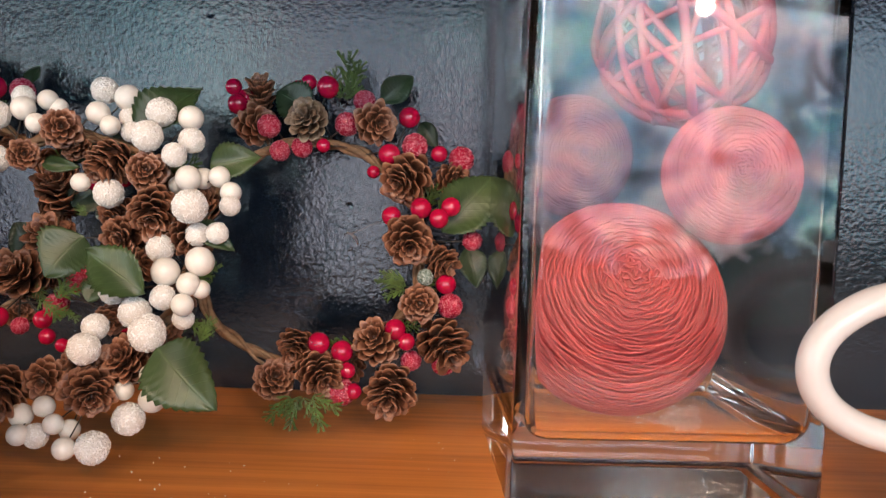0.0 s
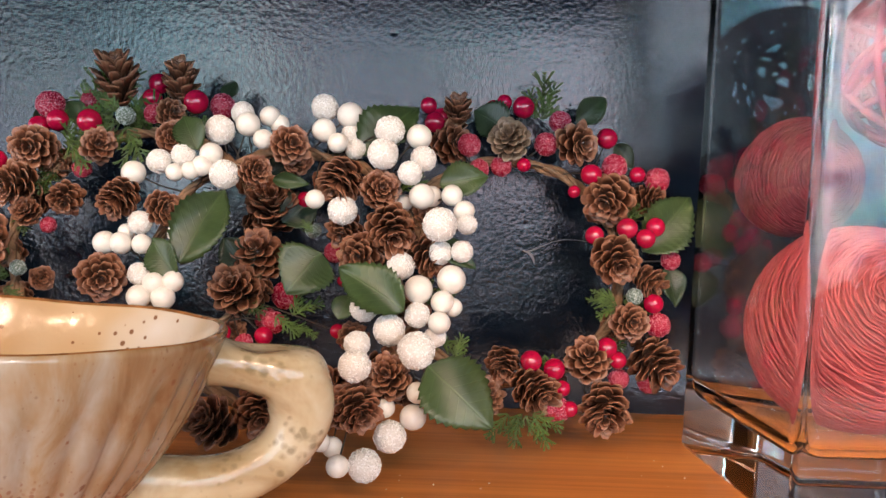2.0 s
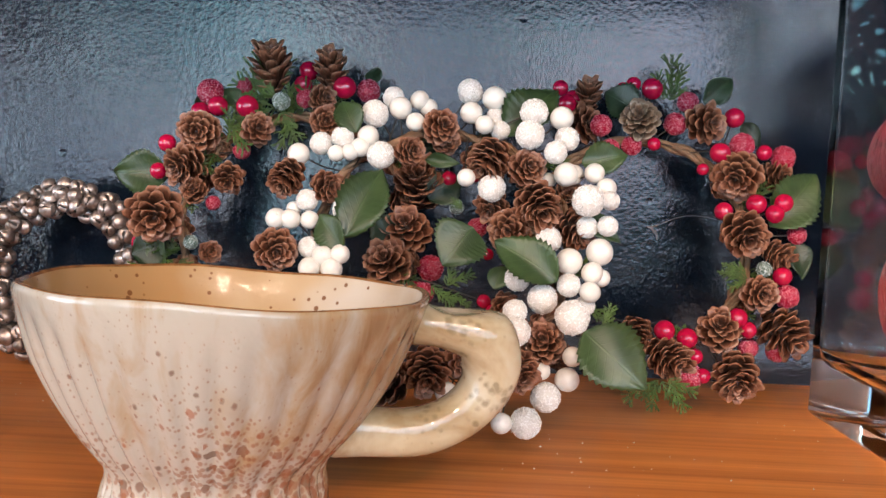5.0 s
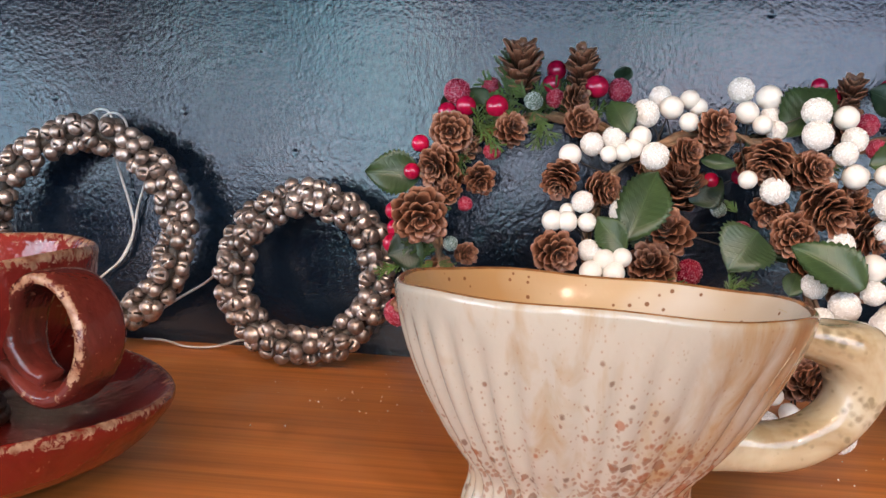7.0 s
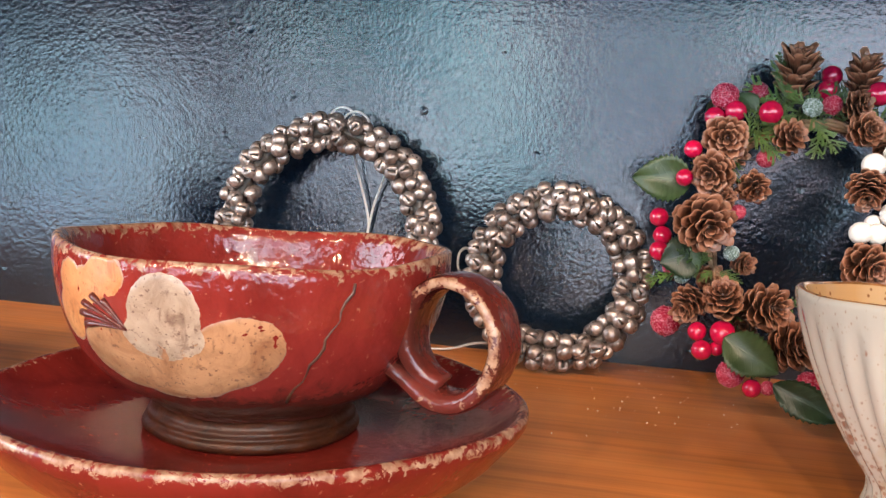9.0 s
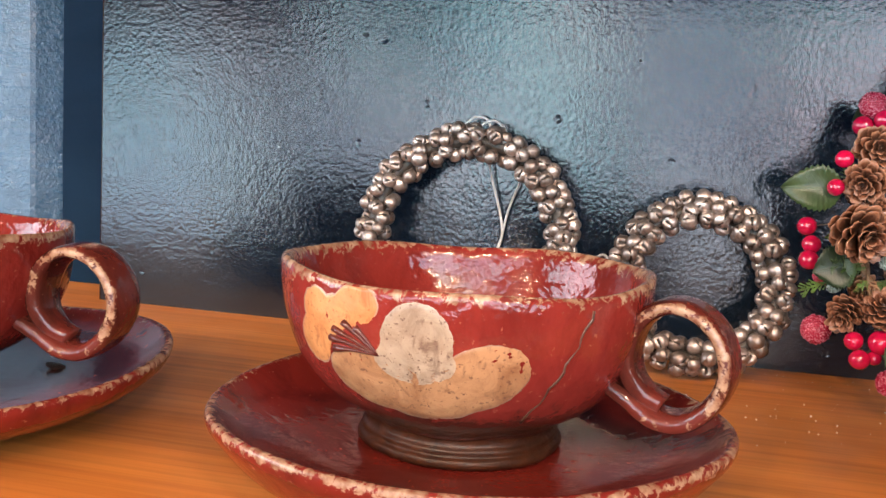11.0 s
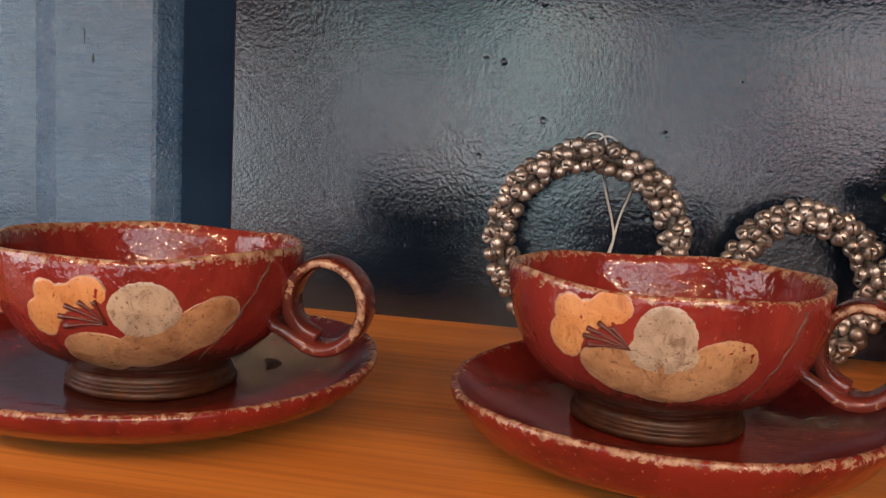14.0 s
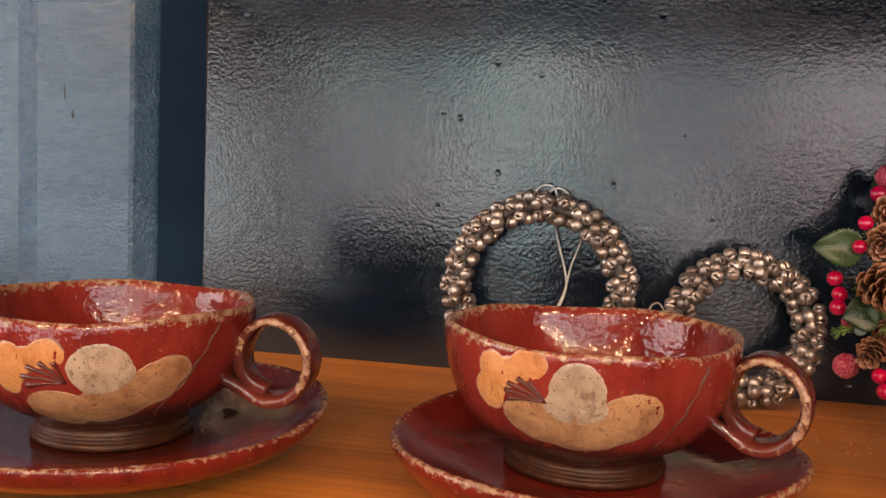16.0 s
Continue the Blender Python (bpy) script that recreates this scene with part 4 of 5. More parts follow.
wound_ball("twine_ball", (0.0650, 0.3268, 0.0632), 0.0385, (radians(58), radians(-3)), 56, 0.00050, YARN, 3, "large coral-red twine ball lying in the glass vase")
wound_ball("twine_ball", (0.0990, 0.3130, 0.1130), 0.0235, (radians(75), radians(-30)), 38, 0.00046, YARN, 8, "small coral-red twine ball lodged against the glass")
wound_ball("thread_ball", (0.0492, 0.3500, 0.1175), 0.0228, (radians(80), radians(60)), 44, 0.00030, SILK, 12, "smooth dark red thread-wound ball in the vase")


def cane_ball(at, r, seed):
    ob = thing("cane_ball", at, "open ball woven from red cane strips", "ball", "red balls in the vase")
    rnd = random.Random(seed)
    for k in range(22):
        rot = Euler((rnd.uniform(0, math.pi), rnd.uniform(0, math.pi), rnd.uniform(0, math.pi))).to_matrix()
        off = rnd.uniform(-0.45, 0.45) * r
        rr = math.sqrt(r * r - off * off) * rnd.uniform(0.97, 1.02)
        pts = [rot @ Vector((rr * math.cos(a), rr * math.sin(a), off + 0.03 * r * math.sin(3 * a + k))) for a in [2 * math.pi * i / 48 for i in range(48)]]
        part("cane_strip", tube("cane_strip", pts, rnd.uniform(0.0011, 0.0019), CANE, 7, True), ob)
    return ob


cane_ball((0.0850, 0.3340, 0.1610), 0.0312, 4)


# ---------------------------------------------------------------- pieces of the wreaths
def berry_mesh(name, mat, rough=0.0, seed=0):
    if rough:
        bm = bmesh.new()
        bmesh.ops.create_icosphere(bm, subdivisions=5, radius=1.0)
        rnd = random.Random(seed)
        verts, uv = [], []
        for q in bm.verts:
            d = min(1.0, noise.voronoi(q.co * 17.0 + Vector((seed, 0, 0)))[0][0] * 1.9)
            bead = max(0.0, min(1.0, 1 - d + rnd.uniform(-0.25, 0.25)))
            verts.append(q.co * (1 - rough * 0.5 + rough * bead + 0.03 * noise.noise(q.co * 2 + Vector((seed, 3, 1)))))
            uv.append((0.5, bead))
        faces = [[q.index for q in fc.verts] for fc in bm.faces]
        bm.free()
        return mesh_of(name, verts, faces, mat, False, uv)
    prof = [(0.02, -1.0)] + [(math.cos(a), math.sin(a)) for a in [-1.35 + 2.7 * i / 13 for i in range(14)]] + [(0.10, 0.985), (0.05, 0.955)]
    v, f = loft(lathe(prof, 24))
    return mesh_of(name, v, f, mat)


M_RED = berry_mesh("berry", BERRY_RED)
M_WHITE = berry_mesh("berry", BERRY_WHITE)
M_SUGAR_RED = [berry_mesh("sugared_berry", SUGAR_RED, 0.10, s) for s in (1, 5)]
M_SUGAR_WHITE = [berry_mesh("sugared_berry", SUGAR_WHITE, 0.085, s) for s in (2, 7)]
M_DUSTY = [berry_mesh("dusty_berry", DUSTY, 0.10, 9)]


def scale_shape(name, mat, point):
    """One cone scale: a thin spoon with a round margin, one unit long along x and one wide, its lip turned out a little."""
    cols, rows = 7, 6
    top, low, uv = [], [], []
    for a in range(rows):
        s = a / (rows - 1)
        half = 0.5 * (0.42 + 1.10 * s - 0.52 * s * s)
        for b in range(cols):
            t = b / (cols - 1) * 2 - 1
            x = s - (0.34 * t * t + point * (1 - abs(t)) ** 2) * s * s
            z = 0.10 * s * s - 0.30 * max(0.0, s - 0.72) ** 1.2 + 0.15 * t * t * s + 0.018 * math.sin(7 * t + 20 * point)
            wide = half * math.sin(t * 1.30) / math.sin(1.30)
            top.append(Vector((x, wide, z)))
            low.append(Vector((x - 0.01, wide * 0.985, z - 0.075 * (1 - 0.4 * s))))
            uv.append((b / (cols - 1), s))
    n, q = cols * rows, []
    for a in range(rows - 1):
        for b in range(cols - 1):
            k = a * cols + b
            q.append((k, k + cols, k + cols + 1, k + 1))
            q.append((n + k, n + k + 1, n + k + cols + 1, n + k + cols))
    edge = [a * cols for a in range(rows)] + [(rows - 1) * cols + b for b in range(1, cols)] + [a * cols + cols - 1 for a in range(rows - 2, -1, -1)]
    for e0, e1 in zip(edge, edge[1:]):
        q.append((e0, n + e0, n + e1, e1))
    return mesh_of(name, top + low, q, mat, True, uv + uv)


def cone_layout(seed, length, count, open_low, open_high):
    """Where the scales of a cone sit: a golden-angle spiral round the axis z, the widest radius 1."""
    rnd = random.Random(seed)
    out = []
    for i in range(count):
        h = i / (count - 1)
        ang = i * 2.39996 + rnd.uniform(-0.16, 0.16)
        swell = math.sin(math.pi * (0.18 + 0.78 * h) ** 0.9) ** 0.8
        z0 = -length * 0.42 + length * 0.80 * h
        lean = open_low + (open_high - open_low) * h + rnd.uniform(-0.17, 0.17)
        reach = (0.30 + 0.70 * swell) * rnd.uniform(0.92, 1.05) * (1 - 0.42 * h ** 3)
        r0 = 0.15 * (1 - h) + 0.02
        ln = max(0.16, (reach - r0) / max(0.45, math.cos(lean)) * 0.96)
        wid = (0.28 + 0.28 * swell) * rnd.uniform(0.9, 1.12) * (1 - 0.25 * h)
        m = pose(0, 0, 0, 0, 0, math.degrees(ang)) @ pose(r0, 0, z0, rnd.uniform(-7, 7), -math.degrees(lean), 0)
        out.append(m @ Matrix.Diagonal((ln, wid, (ln + wid) * 0.5, 1)))
    return out


def cone_core(length):
    return loft(lathe([(0.05, -length / 2), (0.26, -length * 0.44), (0.28, -length * 0.1), (0.17, length * 0.22), (0.03, length * 0.42)], 10))


def cone_kind(mat, seed, length, count, open_low, open_high, point):
    """A kind of cone: its core, its two shapes of scale and the places of the scales."""
    shapes = [scale_shape("scale", mat, point), scale_shape("scale", mat, point + 0.10)]
    places = cone_layout(seed, length, count, open_low, open_high)
    cv, cf = cone_core(length)
    # The core gets the near-black base colour: painted shade inside the cone.
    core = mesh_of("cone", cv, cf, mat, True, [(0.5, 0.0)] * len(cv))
    return core, shapes, places


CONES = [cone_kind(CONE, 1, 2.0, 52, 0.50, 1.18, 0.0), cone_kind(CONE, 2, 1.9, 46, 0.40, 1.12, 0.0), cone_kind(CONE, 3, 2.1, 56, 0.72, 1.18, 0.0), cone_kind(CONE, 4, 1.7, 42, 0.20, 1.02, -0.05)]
CONE_OLD = cone_kind(CONE_GREY, 6, 1.4, 44, 0.10, 1.05, 0.0)


def leaf_mesh(name, mat, seed, teeth):
    """A toothed cloth leaf one unit long and one wide, folded along its midrib and curling at the tip."""
    rnd = random.Random(seed)
    n, cols = 48, 9
    top, uv = [], []
    for i in range(n + 1):
        s = i / n
        half = 0.5 * (math.sin(math.pi * min(1, s ** 0.80)) ** 0.85 if 0 < s < 1 else 0.0)
        half *= 1 + (0.17 if teeth else 0) * (((s * 12) % 1.0) - 0.35) * (1 if 0.05 < s < 0.97 else 0)
        for b in range(cols):
            t = b / (cols - 1) * 2 - 1
            z = 0.26 * half * abs(t) ** 1.3 - 0.36 * (s - 0.4) ** 2 + 0.05 * math.sin(7 * s + 2.5 * t + seed) * abs(t)
            top.append(Vector((s, half * t, z)))
            uv.append((s, 0.5 + t * half))
    top = [p for p in top]
    low = [p - Vector((0, 0, 0.012)) for p in top]
    nq, q = len(top), []
    for i in range(n):
        for b in range(cols - 1):
            k = i * cols + b
            q.append((k, k + cols, k + cols + 1, k + 1))
            q.append((nq + k, nq + k + 1, nq + k + cols + 1, nq + k + cols))
        for b in (0, cols - 1):
            k = i * cols + b
            q.append((k, nq + k, nq + k + cols, k + cols))
    return mesh_of(name, top + low, q, mat, True, uv + uv)


M_LEAVES = [leaf_mesh("leaf", LEAF, s, True) for s in (1, 2, 3)]
M_LEAVES_DARK = [leaf_mesh("leaf", LEAF_DARK, s, True) for s in (4, 5)]


def sprig_mesh(name, seed):
    """A flat cypress-like sprig, one unit long: a stem with side twigs set with small scale leaves."""
    rnd = random.Random(seed)
    verts, faces = [], []

    def blade(a, b, w):
        d = b - a
        side = d.cross(Vector((0, 0, 1))).normalized() * w
        up = Vector((0, 0, w * 0.7))
        o = len(verts)
        m = a + d * 0.45
        verts.extend([a, m + side, m + up, m - side, m - up, b])
        faces.extend(tuple(o + i for i in t) for t in ((0, 1, 2), (0, 2, 3), (0, 3, 4), (0, 4, 1), (5, 2, 1), (5, 3, 2), (5, 4, 3), (5, 1, 4)))

    def twig(a, b, w, n):
        blade(a, b, w)
        for k in range(1, n + 1):
            p = a.lerp(b, k / (n + 0.5))
            d = (b - a) / (n + 1)
            nrm = Vector((-d.y, d.x, 0))
            for s in (1, -1):
                blade(p, p + d * 1.35 + nrm * s * 0.55 + Vector((0, 0, rnd.uniform(-0.02, 0.02))), w * 0.9)

    twig(Vector((0, 0, 0)), Vector((1, 0, 0.06)), 0.022, 14)
    for k in range(7):
        s = 0.05 + 0.12 * k
        ln = 0.46 * (1 - 0.55 * s) * rnd.uniform(0.6, 1.2)
        for sd in (1, -1):
            a = Vector((s, 0, 0.06 * s))
            b = a + Vector((ln * rnd.uniform(0.6, 0.95), sd * ln * rnd.uniform(0.30, 0.75), ln * rnd.uniform(-0.2, 0.6)))
            twig(a, b, 0.017, 7)
            c = a.lerp(b, 0.45)
            twig(c, c + Vector((ln * 0.42, sd * ln * rnd.uniform(-0.25, 0.45), ln * rnd.uniform(-0.1, 0.3))), 0.015, 5)
    return mesh_of(name, verts, faces, MOSS, False)


M_SPRIGS = [sprig_mesh("sprig", s) for s in (1, 2, 3)]


# ---------------------------------------------------------------- the berry wreaths
def mm(x, y, z):
    return Vector((x, y, z)) / 1000


def wreath(name, at, label, ring_centre, ring_r, lean, seed):
    """The Empty of a wreath and its twig ring, which leans back by lean (the rise of y with height)."""
    w = thing(name, at, label, "wreath", "berry and cone wreaths")
    up = Vector((0, lean, 1)).normalized()
    c = Vector(ring_centre) - Vector(at)
    for k, (rad, wide) in enumerate(((0.0017, 0.0), (0.0011, 0.0020), (0.0009, 0.0022))):
        pts = []
        for i in range(120):
            a = 2 * math.pi * i / 120
            rr = ring_r * (1 + 0.03 * noise.noise((math.cos(a) * 2 + seed, math.sin(a) * 2, k))) + wide * math.cos(9 * a + 2.1 * k)
            back = wide * math.sin(9 * a + 2.1 * k)
            p = c + Vector((1, 0, 0)) * rr * math.cos(a) + up * rr * math.sin(a) + Vector((0, 1, -lean)).normalized() * back
            p.z = max(p.z, rad + 0.0005 - at[2])
            pts.append(p)
        part("twig_ring", tube("twig_ring", pts, rad, TWIG, 8, True), w)
    return w


def hang(w, meshes, rows, rnd):
    at = w.location
    for x, y, z, r in rows:
        p = mm(x, y, z)
        r = r / 1000
        p.z = max(p.z, r * 1.05)
        p.y = min(p.y, WALL_Y - r * 1.06)
        me = rnd.choice(meshes)
        turn = Euler((rnd.uniform(-0.9, 0.9), rnd.uniform(-0.9, 0.9), rnd.uniform(0, 6.28)))
        part(me.name.split(".")[0], me, w, Matrix.LocRotScale(p - at, turn, (r * rnd.uniform(0.97, 1.04), r * rnd.uniform(0.97, 1.04), r)))


def set_cones(w, rows, rnd, grey_at=()):
    at = w.location
    for k, (x, y, z, r, ax, az) in enumerate(rows):
        p, r = mm(x, y, z), r / 1000
        p.z = max(p.z, r * 1.0)
        d = Vector((ax, -math.sqrt(max(0.05, 1 - ax * ax - az * az)), az)).normalized()
        core, shapes, places = CONE_OLD if k in grey_at else CONES[2] if az > 0.55 else CONES[(0, 1, 3)[(k * 7 + int(abs(x))) % 3]]
        d = (d + Vector((rnd.uniform(-0.6, 0.6), 0, rnd.uniform(-0.55, 0.65)))).normalized() if abs(az) < 0.35 and abs(ax) < 0.35 else d
        turn = d.to_track_quat("Z", "Y").to_matrix().to_4x4() @ pose(0, 0, 0, 0, 0, rnd.uniform(0, 360))
        long = 1.0 if abs(az) > 0.35 or abs(ax) > 0.35 else 0.85
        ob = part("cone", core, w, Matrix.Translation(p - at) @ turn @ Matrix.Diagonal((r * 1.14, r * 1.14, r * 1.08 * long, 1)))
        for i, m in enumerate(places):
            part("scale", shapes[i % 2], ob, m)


def set_leaves(w, meshes, rows, rnd, name="leaf", flat=1.0):
    at = w.location
    for x0, y0, z0, x1, y1, z1, wide in rows:
        a, b = mm(x0, y0, z0), mm(x1, y1, z1)
        ln = (b - a).length
        facing = Vector((rnd.uniform(-0.35, 0.35), -1, rnd.uniform(-0.1, 0.4)))
        m = Matrix.Translation(a - at) @ frame_to(b - a, facing) @ Matrix.Diagonal((ln, min(wide * 1.3, 24) / 1000 if name == "leaf" else ln * 1.1, ln * flat, 1))
        part(name, rnd.choice(meshes), w, m)


def set_wires(w, lists, centre, ring_r, lean, rnd):
    """The thin wires that tie berries to the ring, in one mesh."""
    at, up = w.location, Vector((0, lean, 1)).normalized()
    verts, faces = [], []
    for rows in lists:
        for x, y, z, r in rows:
            p = mm(x, y, z)
            d = p - Vector(centre)
            a = math.atan2(d.z, d.x) + rnd.uniform(-0.25, 0.25)
            q = Vector(centre) + Vector((1, 0, 0)) * ring_r * math.cos(a) + up * ring_r * math.sin(a)
            q.z = max(q.z, 0.002)
            if (p - q).length > 0.045:
                continue
            mid = (p + q) / 2 + Vector((rnd.uniform(-1, 1), rnd.uniform(-0.5, 1), rnd.uniform(-1, 1))) * 0.002
            mid.z = max(mid.z, 0.002)
            path = spline([p, mid, q], 3)
            for ring in sweep(path, lambda s: (0.00035, 0.00035), (0.2, 0.9, 0.1), 4):
                o = len(verts)
                verts.extend(t - at for t in ring)
                if ring[0] is not None and len(verts) > 4 and (len(verts) // 4 - 1) % len(path) != 0:
                    faces.extend((o - 4 + j, o - 4 + (j + 1) % 4, o + (j + 1) % 4, o + j) for j in range(4))
    ob = part("wiring", mesh_of("wiring", verts, faces, WIRE), w)
    ob["kind"] = "stuff"


EAST_CONES = [
    (-16, 397, 109, 12.1, 0.1, 0.1), (-15, 388, 83, 11.2, -0.1, 0), (-62, 403, 133, 9.8, 0, 0.1), (-32, 402, 133, 9.6, 0.1, -0.3), (-9, 379, 56, 8.7, 0, 0.1),
    (-1, 384, 74, 7, 0.2, 0), (-26, 375, 39, 10.1, -0.2, 0.5), (1, 375, 40, 11.2, 0.4, -0.5), (-19, 370, 21, 11, 0.2, -0.3), (-51, 371, 27, 9.6, 0.4, -0.2),
    (-62, 383, 36, 7.8, 0.3, -0.2), (3, 406, 109, 7.6, 0.5, 0), (-86, 416, 143, 7.1, 0, 0.8), (-88, 414, 131, 9.8, 0.2, 0.2), (-71, 379, 20, 9.2, 0, 0),
]
EAST_RED = [
    (-69, 416, 148, 3.8), (-64, 416, 151, 3.6), (-55, 415, 149, 5.2), (-96, 414, 140, 4.9), (-99, 418, 148, 3.9),
    (-17, 407, 136, 4.8), (-25, 398, 119, 4.8), (-3, 403, 120, 3.8), (-32, 400, 111, 2.9), (-10, 387, 96, 4.7),
    (3, 389, 97, 4.4), (-2, 385, 92, 4.4), (-23, 393, 92, 4.2), (2, 381, 64, 4.4), (-19, 374, 45, 4.6),
    (-14, 373, 40, 3.8), (-51, 374, 38, 4.8), (-41, 373, 35, 4.8), (-38, 368, 28, 3.5), (-35, 365, 20, 3.5),
    (-55, 403, 122, 3.2), (-93, 417, 143, 4.1),
]
EAST_SUGARED = [
    (-80, 406, 130, 5.4), (-75, 406, 119, 4.8), (-65, 406, 121, 4.8), (-45, 406, 132, 5.4), (-38, 413, 143, 5.2),
    (-14, 402, 123, 5.9), (7, 406, 118, 5.9), (4, 379, 55, 5.4), (-40, 367, 19, 5.7), (-12, 378, 31, 4.6),
    (2, 380, 30, 5.4), (13, 397, 82, 4.5), (-23, 372, 16, 3.8),
]
EAST_DUSTY = [
    (-7, 379, 67, 3.6),
]
EAST_LEAVES = [
    (0, 392, 86, 22, 400, 112, 20), (-30, 413, 143, -16, 417, 156, 10), (-63, 410, 138, -78, 412, 147, 15), (-12, 410, 134, -4, 407, 123, 7), (11, 396, 79, 16, 391, 62, 10),
]
EAST_SPRIGS = [
    (-46, 413, 142, -46, 419, 165, 11), (-49, 413, 143, -53, 417, 157, 8), (-14, 377, 63, -28, 378, 65, 9), (-15, 377, 62, -24, 375, 58, 8), (-55, 358, 19, -48, 355, 9, 8),
    (-55, 360, 19, -63, 357, 10, 8), (-52, 360, 19, -39, 358, 14, 8), (-57, 358, 19, -59, 354, 6, 7), (-51, 356, 19, -45, 352, 7, 7), (-45, 413, 144, -41, 418, 161, 7),
    (-60, 363, 18, -70, 360, 8, 8), (-15, 377, 65, -26, 379, 69, 7),
]
PALE_CONES_a = [
    (-155, 363, 124, 8.2, 0, -0.1), (-168, 357, 113, 6.5, 0, 0), (-133, 358, 112, 9.6, -0.1, -0.3), (-118, 355, 108, 8.3, 0.2, 0), (-113, 349, 94, 9.8, 0.2, -0.4),
    (-124, 351, 82, 9.4, 0, -0.2), (-98, 343, 84, 7.9, 0.5, -0.4), (-110, 313, 41, 8.4, 0, 0.1), (-121, 308, 32, 8.5, 0.2, -0.2), (-131, 360, 91, 7.7, -0.2, 0),
    (-218, 351, 101, 7.8, -0.2, -0.5), (-202, 349, 97, 7, 0.3, 0.2), (-220, 337, 71, 9.5, 0, 0.2), (-155, 315, 29, 9.7, 0, 0), (-170, 312, 23, 9.6, -0.2, 0.1),
]
PALE_CONES_b = [
    (-153, 372, 118, 6.4, 0.2, 0.3), (-140, 368, 111, 6.4, 0, -0.3), (-115, 322, 37, 7.1, 0.1, 0.3), (-104, 320, 35, 5.7, 0.2, 0.2), (-131, 324, 35, 7.5, -0.3, 0.1),
    (-118, 352, 71, 7.1, 0.2, 0.2), (-125, 335, 52, 5.9, 0, 0.2), (-127, 314, 30, 8.6, 0, 0.1), (-141, 316, 33, 7.6, -0.2, 0.2),
]
PALE_PLAIN_a = [
    (-173, 368, 132, 4.9), (-165, 373, 136, 4.2), (-166, 364, 126, 4.1), (-161, 374, 133, 4), (-132, 373, 138, 5.4),
    (-142, 367, 131, 4.9), (-136, 364, 126, 4.1), (-103, 363, 130, 5.1), (-101, 353, 106, 5.2), (-89, 354, 107, 4.3),
    (-84, 352, 101, 4.2), (-143, 352, 103, 3.8), (-101, 325, 72, 5.3), (-89, 327, 76, 5.5), (-92, 323, 68, 4.4),
    (-88, 325, 66, 3.5), (-93, 319, 61, 4.1), (-94, 307, 41, 3.4), (-100, 306, 38, 3.8), (-101, 311, 28, 4.7),
]
PALE_PLAIN_b = [
    (-111, 311, 31, 3.6), (-126, 296, 14, 3.9), (-138, 308, 25, 3.8), (-133, 304, 20, 3.6), (-215, 356, 110, 4.8), (-186, 361, 119, 4.6), (-199, 356, 111, 3.6),
    (-193, 357, 112, 3.8), (-189, 358, 114, 4.1), (-221, 342, 83, 4.4), (-215, 342, 83, 4.2), (-207, 342, 83, 3.9),
    (-215, 349, 87, 3.3), (-200, 335, 69, 4.5), (-193, 335, 70, 4.1), (-205, 333, 64, 4.5), (-196, 333, 64, 4.5),
    (-97, 360, 106, 4.3), (-147, 310, 21, 4.3), (-145, 303, 16, 3.8), (-129, 308, 17, 3.8), (-108, 362, 103, 3.6),
]
PALE_SUGARED_a = [
    (-184, 367, 129, 6.1), (-177, 377, 137, 5), (-206, 359, 115, 5), (-197, 361, 118, 5), (-180, 358, 111, 6),
    (-192, 346, 88, 6.3), (-209, 346, 91, 4.7), (-206, 337, 72, 4.6), (-143, 377, 141, 5.7), (-115, 363, 132, 6),
    (-117, 352, 122, 6.3), (-101, 357, 121, 5.2), (-106, 351, 115, 4.9), (-131, 373, 130, 4.5), (-129, 369, 124, 4.4),
    (-94, 331, 96, 6.7), (-83, 347, 96, 4.2), (-85, 336, 86, 4.3), (-108, 341, 79, 5.5), (-121, 327, 64, 5.1),
]
PALE_SUGARED_b = [
    (-111, 322, 57, 6.1), (-101, 322, 63, 4.8), (-101, 305, 53, 6.7), (-122, 313, 53, 4.9), (-122, 303, 47, 5.8),
    (-109, 310, 21, 6), (-117, 298, 14, 6), (-140, 306, 15, 4.6), (-132, 352, 99, 5.9), (-93, 338, 85, 4.6), (-94, 324, 55, 4),
]
PALE_LEAVES = [
    (-191, 335, 78, -178, 351, 107, 16), (-192, 333, 73, -204, 340, 86, 10), (-191, 358, 121, -199, 365, 135, 10), (-126, 366, 122, -104, 379, 146, 17), (-94, 357, 111, -74, 359, 116, 11),
    (-95, 341, 89, -79, 336, 80, 7), (-106, 315, 66, -131, 323, 80, 14), (-139, 344, 83, -151, 336, 68, 20), (-97, 301, 49, -75, 290, 31, 21), (-161, 358, 110, -146, 357, 109, 5),
    (-130, 326, 60, -126, 331, 69, 7),
]
PALE_SPRIGS = [
    (-149, 346, 59, -138, 348, 63, 8), (-149, 344, 57, -147, 350, 68, 7), (-151, 343, 54, -142, 342, 52, 8), (-144, 361, 89, -149, 364, 94, 5), (-87, 320, 47, -84, 324, 56, 5),
    (-95, 327, 55, -83, 324, 49, 5), (-146, 343, 54, -139, 341, 50, 6), (-156, 345, 58, -146, 341, 50, 6),
]
